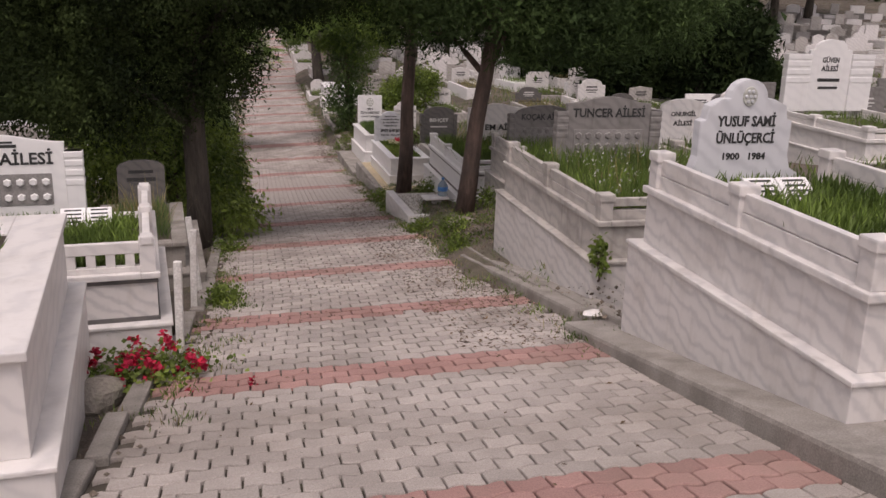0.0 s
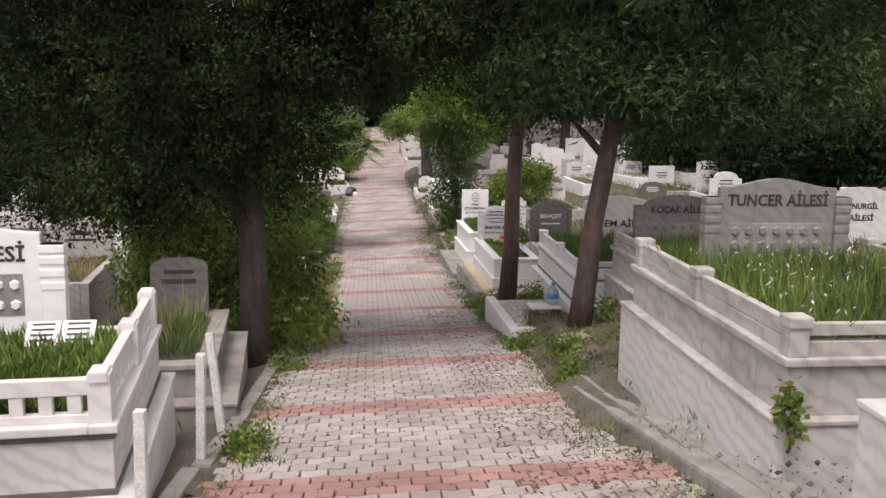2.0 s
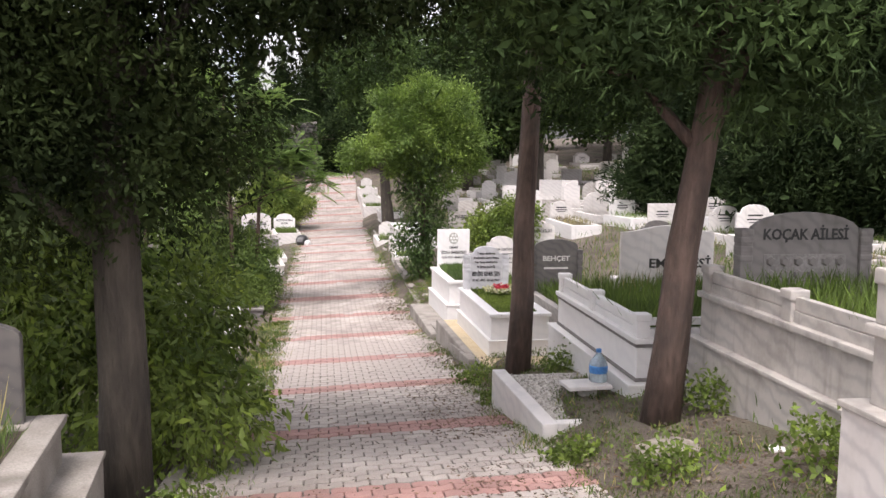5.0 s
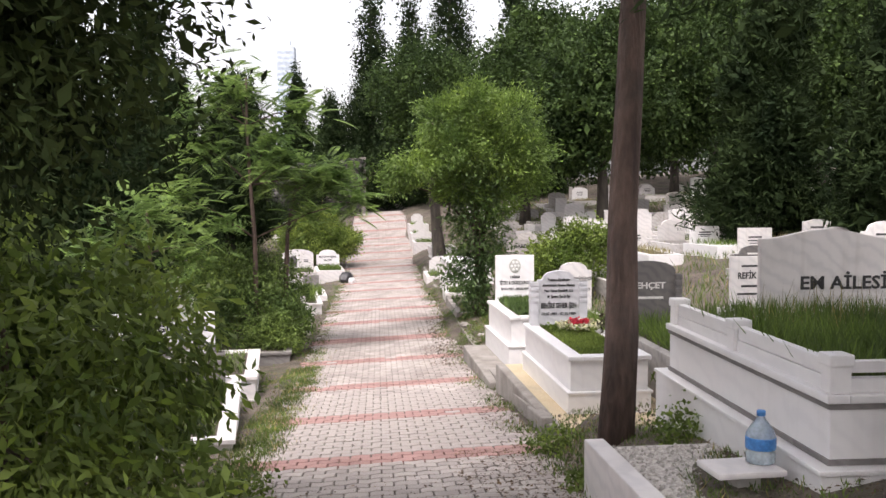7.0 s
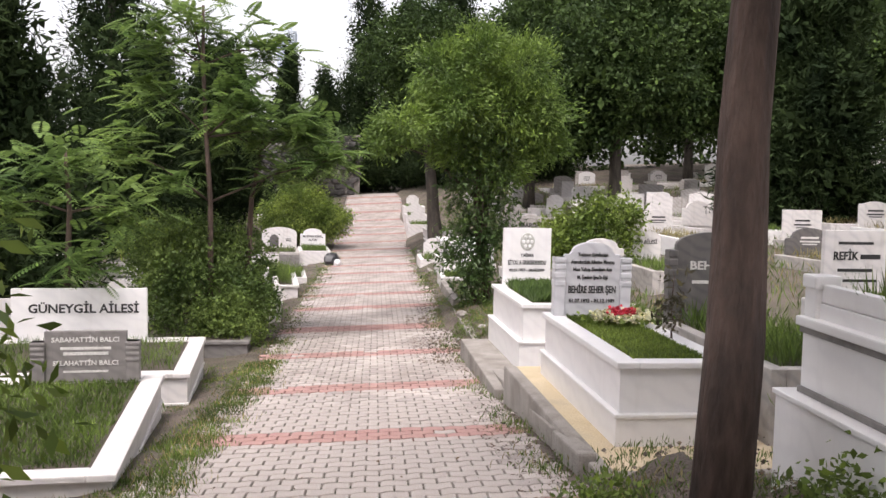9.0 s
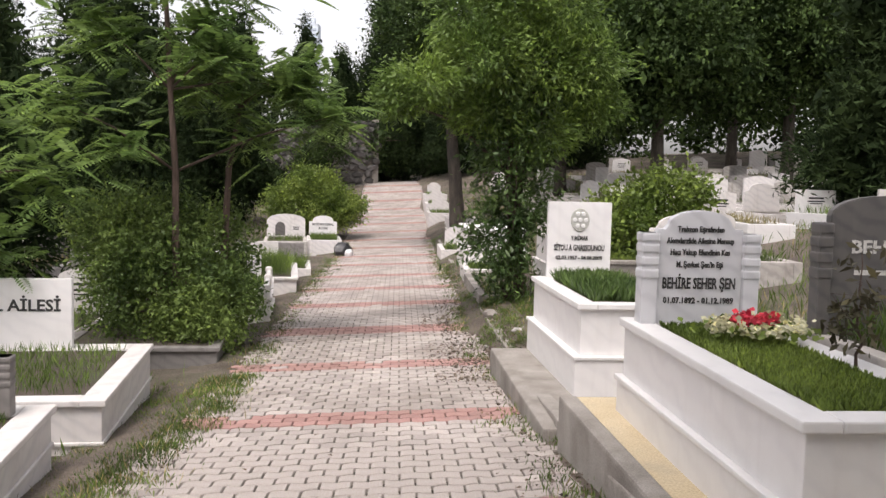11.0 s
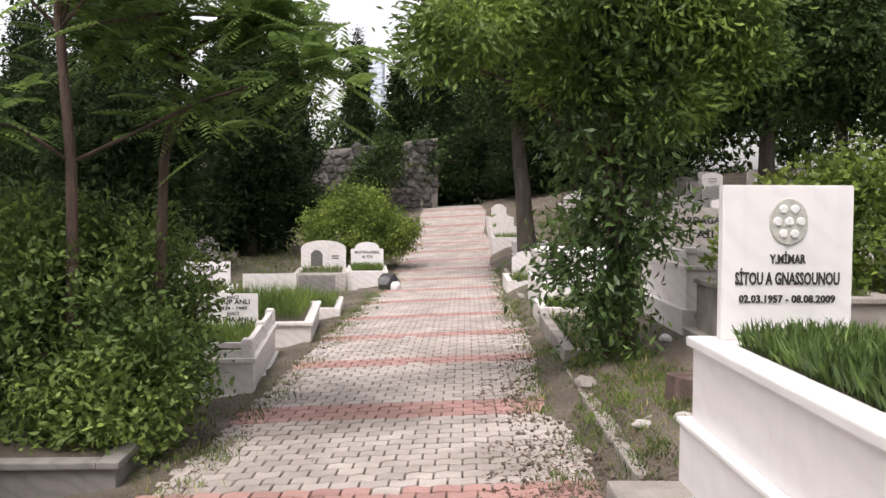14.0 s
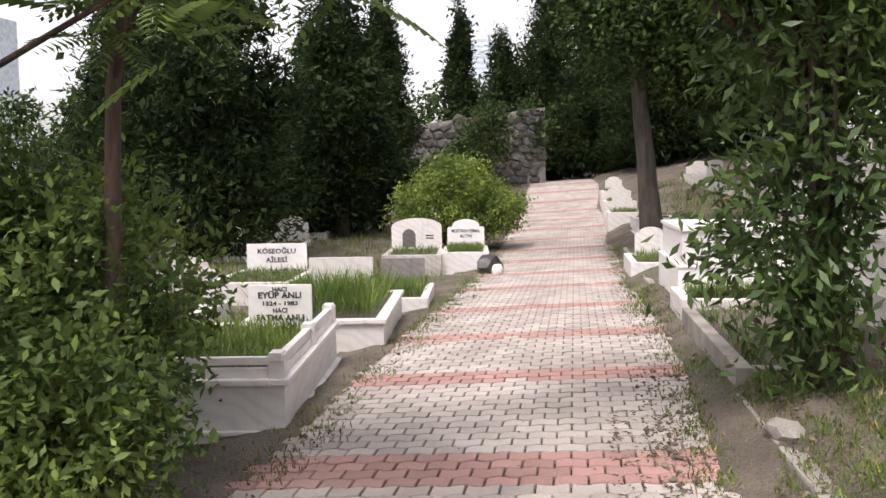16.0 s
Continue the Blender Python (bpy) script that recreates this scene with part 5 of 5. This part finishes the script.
# distance haze mixed into the towers' wall and glass colours
HAZE = surface("hazed_far_wall", (0.6, 0.66, 0.72), (0.66, 0.72, 0.78), 0.05, 0.8, 0.5)
HAZE_DARK = surface("hazed_far_glass", (0.45, 0.52, 0.6), (0.5, 0.57, 0.65), 0.05, 0.5, 0.5)


def lump(sx, sy, sz, seed, rough=0.25, sub=2):
    b = bmesh.new()
    bmesh.ops.create_icosphere(b, subdivisions=sub, radius=1)
    for v in b.verts:
        v.co *= 1 + rough * noise.noise(v.co * 1.3 + Vector((seed, seed * 2.3, 0))) + rough * 0.4 * noise.noise(v.co * 3.1 + Vector((0, seed, 5)))
        v.co = Vector((v.co.x * sx, v.co.y * sy, max(v.co.z, -0.6) * sz))
    return b


def rock(x, y, sx, sy, sz, seed, label="rough grey stone lying on the earth", material=None, name="rock", dz=0.0):
    ob = part(name, lump(sx, sy, sz, seed), material or ROCK)
    ob.matrix_world = Matrix.Translation((x, y, ground_z(x, y) + sz * 0.45 + dz)) @ Matrix.Rotation(seed, 4, "Z")
    return tagged(ob, label, name.replace("_", " "))


rock(-1.32, 5.95, 0.24, 0.17, 0.14, 1.0, "rounded grey stone beside the red flowers")
rock(0.95, 28.4, 0.15, 0.09, 0.07, 2.0, "broken concrete lump at the edge of the lane", CONCRETE)
for i, (x, y, s) in enumerate([(1.22, 26.5, 0.09), (1.38, 26.35, 0.07), (1.5, 26.55, 0.11), (1.62, 26.4, 0.08), (1.75, 26.5, 0.12), (1.92, 26.55, 0.14), (1.6, 25.9, 0.1), (1.3, 26.7, 0.06), (0.75, 27.2, 0.045), (0.86, 26.6, 0.05)]):
    rock(x, y, s * 0.85, s * 0.6, s * 0.38, 3.0 + i, "broken piece of white marble on the grass", WEATHERED, "marble_fragment")
rock(2.2, 12.6, 0.3, 0.22, 0.05, 4.2, "half-buried grey stone under the pine")
rock(2.75, 12.2, 0.07, 0.05, 0.02, 5.2, "white crumpled paper on the ground", WHITEBAG, "paper_scrap")
rock(2.42, 7.05, 0.1, 0.07, 0.03, 6.4, "broken white marble piece by the kerb", WHITE, "marble_fragment")
rock(-2.75, 41.2, 0.3, 0.22, 0.26, 7.0, "black rubbish bag beside the lane", BLACKBAG, "rubbish_bag")
rock(-2.55, 40.9, 0.16, 0.13, 0.14, 8.0, "white plastic bag beside the lane", WHITEBAG, "plastic_bag")
rock(1.85, 29.7, 0.07, 0.05, 0.05, 9.0, "white rubbish leaning by a grave", WHITEBAG, "plastic_bag")

# tree stump
bs = bmesh.new()
bmesh.ops.create_cone(bs, cap_ends=True, segments=22, radius1=0.17, radius2=0.13, depth=0.2)
for v in bs.verts:
    v.co += Vector((noise.noise(v.co * 9), noise.noise(v.co * 9 + Vector((3, 0, 0))), 0.5 * noise.noise(v.co * 5))) * 0.035
st = tagged(part("tree_stump", bs, BARK), "sawn brown tree stump in the grass", "stump")
st.location = (1.62, 27.2, ground_z(1.62, 27.2) + 0.07)


def bottle(x, y, z):
    t = thing("water_bottle", Matrix.Translation((x, y, z)), "large clear plastic water bottle with a blue label", "bottle")
    ring = [(0.075, 0.0), (0.085, 0.01), (0.085, 0.06), (0.08, 0.07), (0.085, 0.08), (0.085, 0.17), (0.07, 0.2), (0.03, 0.255), (0.022, 0.27), (0.022, 0.285)]
    for nm, rg, m in (("flask", ring, PLASTIC), ("label_band", [(0.087, 0.085), (0.088, 0.09), (0.088, 0.15), (0.087, 0.155)], BLUE), ("cap", [(0.026, 0.278), (0.026, 0.305), (0.02, 0.31)], BLUE)):
        n = 22
        vs = [(r * math.cos(2 * math.pi * k / n), r * math.sin(2 * math.pi * k / n), zz) for r, zz in rg for k in range(n)]
        fs = [(i * n + k, i * n + (k + 1) % n, (i + 1) * n + (k + 1) % n, (i + 1) * n + k) for i in range(len(rg) - 1) for k in range(n)]
        fs += [tuple(reversed(range(n))), tuple(range((len(rg) - 1) * n, len(rg) * n))]
        raw(nm, vs, fs, m, t, smooth=True)


PZ = -2.12
tb = thing("stone_stool", Matrix.Translation((2.18, 15.0, PZ)) @ Matrix.Rotation(0.15, 4, "Z"), "low white marble slab on a stub, set up as a seat", "stool")
part("slab", box(-0.22, 0.2, -0.15, 0.15, 0.15, 0.19, 0.015), WHITE, tb)
part("stub", box(-0.06, 0.08, -0.07, 0.07, -0.1, 0.15, 0.01), WEATHERED, tb)
bottle(2.3, 15.05, PZ + 0.19)
pl = thing("gravel_plot", Matrix.Translation((1.62, 14.15, PZ)) @ Matrix.Rotation(radians(6), 4, "Z"), "small gravel plot framed by white marble kerbs", "grave plot")
for a in ((0, 0.14, 0, 1.9), (0.14, 0.95, 0, 0.12)):
    part("plot_kerb", box(*a, -0.35, 0.06, 0.012), WHITE, pl)
part("gravel_bed", box(0.14, 0.95, 0.12, 1.9, -0.3, -0.005, 0), GRAVEL, pl)
rg = np.random.default_rng(5)
gv, gf = [], []
for i in range(900):
    c = np.array([rg.uniform(0.16, 0.93), rg.uniform(0.14, 1.88), 0.0])
    r = rg.uniform(0.008, 0.02)
    o = len(gv)
    gv += [tuple(c + d * r * rg.uniform(0.7, 1.2)) for d in np.array([[1, 0, 0], [0, 1, 0], [-1, 0, 0], [0, -1, 0], [0, 0, 0.9], [0, 0, -0.9]])]
    gf += [tuple(o + k for k in f) for f in ((0, 1, 4), (1, 2, 4), (2, 3, 4), (3, 0, 4), (1, 0, 5), (2, 1, 5), (3, 2, 5), (0, 3, 5))]
raw("pebbles", gv, gf, GRAVEL, pl)["kind"] = "stuff"

# footing slabs under the marble graves
fs = thing("footing", Matrix.Translation((1.52, 18.35, -2.62)) @ Matrix.Rotation(radians(5.9), 4, "Z"), "raised footing with concrete edge and yellow screed", "footing", kind="structure")
part("screed", box(0.12, 1.5, 0.1, 3.4, -0.35, -0.012, 0.01), YELLOW, fs)
part("edge", box(0, 0.12, 0, 3.4, -0.4, 0.0, 0.02), CONCRETE, fs)
part("edge", box(0.12, 1.5, 0, 0.1, -0.4, -0.004, 0.02), CONCRETE, fs)
fs = thing("footing", Matrix.Translation((1.1, 22.0, -2.93)) @ Matrix.Rotation(radians(5.1), 4, "Z"), "concrete footing under a white marble grave", "footing", kind="structure")
part("screed", box(0, 1.6, 0, 3.0, -0.4, 0.0, 0.02), CONCRETE, fs)
fs = thing("footing", Matrix.Translation((2.4, 3.8, -0.52)) @ Matrix.Rotation(radians(5), 4, "Z") @ Matrix.Rotation(radians(-11), 4, "X"), "sloping cracked concrete footing beside the lane", "footing", kind="structure")
part("screed", box(0, 0.6, -1.2, 3.2, -0.4, 0.0, 0.03), CONCRETE, fs)
fs = thing("footing", Matrix.Translation((2.26, 7.2, -1.12)) @ Matrix.Rotation(radians(6), 4, "Z") @ Matrix.Rotation(radians(-9), 4, "X"), "sloping cracked concrete footing beside the lane", "footing", kind="structure")
part("screed", box(0, 0.42, 0, 3.6, -0.4, 0.0, 0.03), CONCRETE, fs)

# white posts by the family grave
for x, y, h, lx, ly in ((-0.945, 7.2, 0.74, 1, 0), (-1.03, 8.75, 0.84, 2, 2), (-1.08, 9.62, 0.86, -6, -3)):
    p = tagged(part("marker_post", box(-0.03, 0.03, -0.03, 0.03, -0.2, h, 0.006), PAINT), "thin white-painted post stuck in the earth", "post", "white posts")
    p.matrix_world = Matrix.Translation((x, y, ground_z(x, y))) @ Matrix.Rotation(radians(lx), 4, "Y") @ Matrix.Rotation(radians(ly), 4, "X")


def petals(name, centre, spread, n, size, material, parent, seed, flat=0.4):
    rng = np.random.default_rng(seed)
    p = rng.normal(size=(n, 3)) * spread + np.array(centre)
    a = unit(rng, n) * np.array([1, 1, flat]) * size
    s = np.cross(a, unit(rng, n))
    return quads(name, p, a, s / (np.linalg.norm(s, axis=1, keepdims=True) + 1e-9) * size * 0.8, material, parent, bend=0.15)


def flower_bush(x, y):
    t = thing("flower_bush", Matrix.Translation((x, y, ground_z(x, y))), "low bush of red flowers with green leaves", "flowers")
    rng = random.Random(3)
    for i in range(26):
        c = (rng.gauss(0, 0.2), rng.gauss(0, 0.16), rng.uniform(0.06, 0.24))
        petals("blossom", c, 0.022, 24, 0.045, RED, t, 100 + i)
    petals("foliage", (0, 0, 0.09), (0.22, 0.18, 0.06), 1100, 0.05, BUSH, t, 99)


flower_bush(-1.08, 6.35)
pt = tagged(petals("petal", (-0.3, 5.98, level(5.98) + 0.05 * (-0.3 - lane_x(5.98)) + 0.012), 0.015, 14, 0.05, RED, None, 77, 0.2), "fallen red blossom on the pavers", "flower")


def wreath():
    t = thing("wreath", BEHIND.matrix_world @ Matrix.Translation((0.52, 1.62, 0.62)), "flower wreath with white blossoms round red ones", "wreath")
    for i in range(22):
        a = 2 * math.pi * i / 22
        r = 0.19 + 0.02 * math.sin(i * 2.7)
        petals("blossom", (r * math.cos(a) * 1.25, r * math.sin(a), 0.03), 0.018, 26, 0.04, CREAM, t, 200 + i)
    for i in range(7):
        a = 2 * math.pi * i / 7
        r = 0.08 if i else 0
        petals("blossom", (r * math.cos(a) * 1.25, r * math.sin(a), 0.06), 0.02, 30, 0.045, PINKRED, t, 300 + i)
    petals("foliage", (0, 0, 0.01), (0.16, 0.12, 0.015), 260, 0.05, BUSH, t, 320)


wreath()
tree(0, 0, "small reddish sapling growing on the grave", 0.55, 0.008, [((0, 0, 0.4), (0.12, 0.12, 0.2)), ((0, 0, 0.2), (0.12, 0.12, 0.12))], REDLEAF, clumps=26, leaves=7, spread=0.03, size=0.06, aspect=0.4, limbs=4, fork=0.4, seed=14, name="sapling").matrix_world = BEHIND.matrix_world @ Matrix.Translation((0.72, 0.95, 0.56))
tree(2.9, 8.55, "small green creeper on the grave's corner", 0.3, 0.01, [((0, 0, 0.25), (0.05, 0.05, 0.2))], BUSH, clumps=14, leaves=12, spread=0.04, size=0.06, aspect=0.6, limbs=2, fork=0.3, seed=15, name="creeper", z=-1.15).location = (2.6, 7.54, -1.0)
tree(-0.75, 9.0, "leafy weed clump at the kerb", 0.2, 0.01, [((0, 0, 0.12), (0.14, 0.3, 0.1))], BUSH, clumps=60, leaves=14, spread=0.05, size=0.05, aspect=0.5, limbs=2, fork=0.3, seed=16, name="weed_clump")
for i, (x, y, s) in enumerate([(2.1, 12.2, 0.22), (2.75, 11.6, 0.3), (2.0, 11.2, 0.18), (1.75, 13.4, 0.2), (2.3, 16.6, 0.25), (1.45, 17.6, 0.22), (2.9, 13.6, 0.3), (-1.0, 12.6, 0.2), (-1.1, 16.6, 0.25), (1.55, 16.2, 0.2)]):
    tree(x, y, "low leafy weeds on the bare earth", 0.2, 0.008, [((0, 0, s * 0.6), (s, s, s * 0.6))], BUSH, clumps=45, leaves=16, spread=0.06, size=0.05, aspect=0.5, limbs=2, fork=0.3, seed=80 + i, name="weed_clump")


# ---- the far end ----
def stone_wall(x0, y0, x1, y1, h0, h1):
    d = Vector((x1 - x0, y1 - y0, 0))
    ln = d.length
    zb = min(ground_z(x0, y0), ground_z(x1, y1)) - 0.3
    t = thing("wall_north", Matrix.Translation((x0, y0, zb)) @ Matrix.Rotation(math.atan2(d.y, d.x), 4, "Z"), "dark rubble stone retaining wall", "wall", kind="structure")
    b = bmesh.new()
    vs = [b.verts.new(c) for c in ((0, 0.05, 0), (ln, 0.05, 0), (ln, 0.05, h1), (0, 0.05, h0), (0, 0.5, 0), (ln, 0.5, 0), (ln, 0.5, h1), (0, 0.5, h0))]
    for f in ((0, 1, 2, 3), (5, 4, 7, 6), (3, 2, 6, 7), (4, 0, 3, 7), (1, 5, 6, 2)):
        b.faces.new([vs[i] for i in f])
    part("mortar_core", b, CONCRETE, t)
    rng = random.Random(9)
    shapes = []
    for i in range(6):
        o = part("stone", lump(0.36, 0.14, 0.24, 20 + i, 0.4, 1), WALLSTONE, t)
        shapes.append(o)
    n, z, row = 0, 0.1, 0
    while z < max(h0, h1) and n < 290:
        x = 0.2 + (row % 2) * 0.2
        while x < ln and n < 290:
            top = h0 + (h1 - h0) * x / ln
            if z < top - 0.05:
                o = shapes[n] if n < 6 else new("stone", shapes[n % 6].data)
                o.parent = t
                o.matrix_basis = Matrix.Translation((x, 0.03, z + rng.uniform(-0.03, 0.03))) @ Matrix.Rotation(rng.uniform(-0.4, 0.4), 4, "Y") @ Matrix.Diagonal((rng.uniform(0.75, 1.2), 1, rng.uniform(0.8, 1.2), 1))
                n += 1
            x += rng.uniform(0.5, 0.68)
        z += 0.34
        row += 1
    return t


stone_wall(-14.5, 60.5, -3.9, 65.0, 2.6, 4.1)
tree(-6.3, 62.6, "yellow-green creeper hanging on the stone wall", 2.0, 0.06, [((0, 0, 2.4), (1.3, 0.5, 1.0)), ((-0.9, 0, 1.4), (1.0, 0.5, 0.8)), ((0.3, 0, 3.4), (0.8, 0.5, 0.5))], BROAD, clumps=260, leaves=26, spread=0.2, size=0.14, aspect=0.5, limbs=5, seed=93, name="creeper")
tree(0.0, 67.5, "dark ivy hedge behind the end of the lane", 1.8, 0.1, [((-4.6, -2.2, 1.7), (0.9, 0.6, 1.6)), ((-3, 0, 1.2), (2.0, 0.9, 1.3)), ((0, 0, 1.4), (2.2, 0.9, 1.5)), ((3, 0, 1.5), (2.2, 0.9, 1.6)), ((6, -1, 1.5), (2.2, 0.9, 1.6))], BROAD, clumps=1000, leaves=26, spread=0.2, size=0.15, aspect=0.6, limbs=6, seed=90, name="hedge", inner=0.35)


def tower(x, y, w, h, label):
    t = thing("tower_block", Matrix.Translation((x, y, -5)), label, "building")
    # walls and window bands carry the haze in their pale blue-grey
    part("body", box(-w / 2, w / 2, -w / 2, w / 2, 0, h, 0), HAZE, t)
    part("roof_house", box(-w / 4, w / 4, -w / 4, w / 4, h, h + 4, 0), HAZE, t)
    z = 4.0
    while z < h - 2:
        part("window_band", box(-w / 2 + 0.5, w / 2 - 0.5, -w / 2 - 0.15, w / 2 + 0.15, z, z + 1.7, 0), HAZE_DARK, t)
        z += 3.4


tower(-96, 600, 11, 97, "haze-coloured high-rise far beyond the trees")
tower(-300, 400, 22, 84, "haze-coloured high-rise with rows of windows")


lay_pavers()
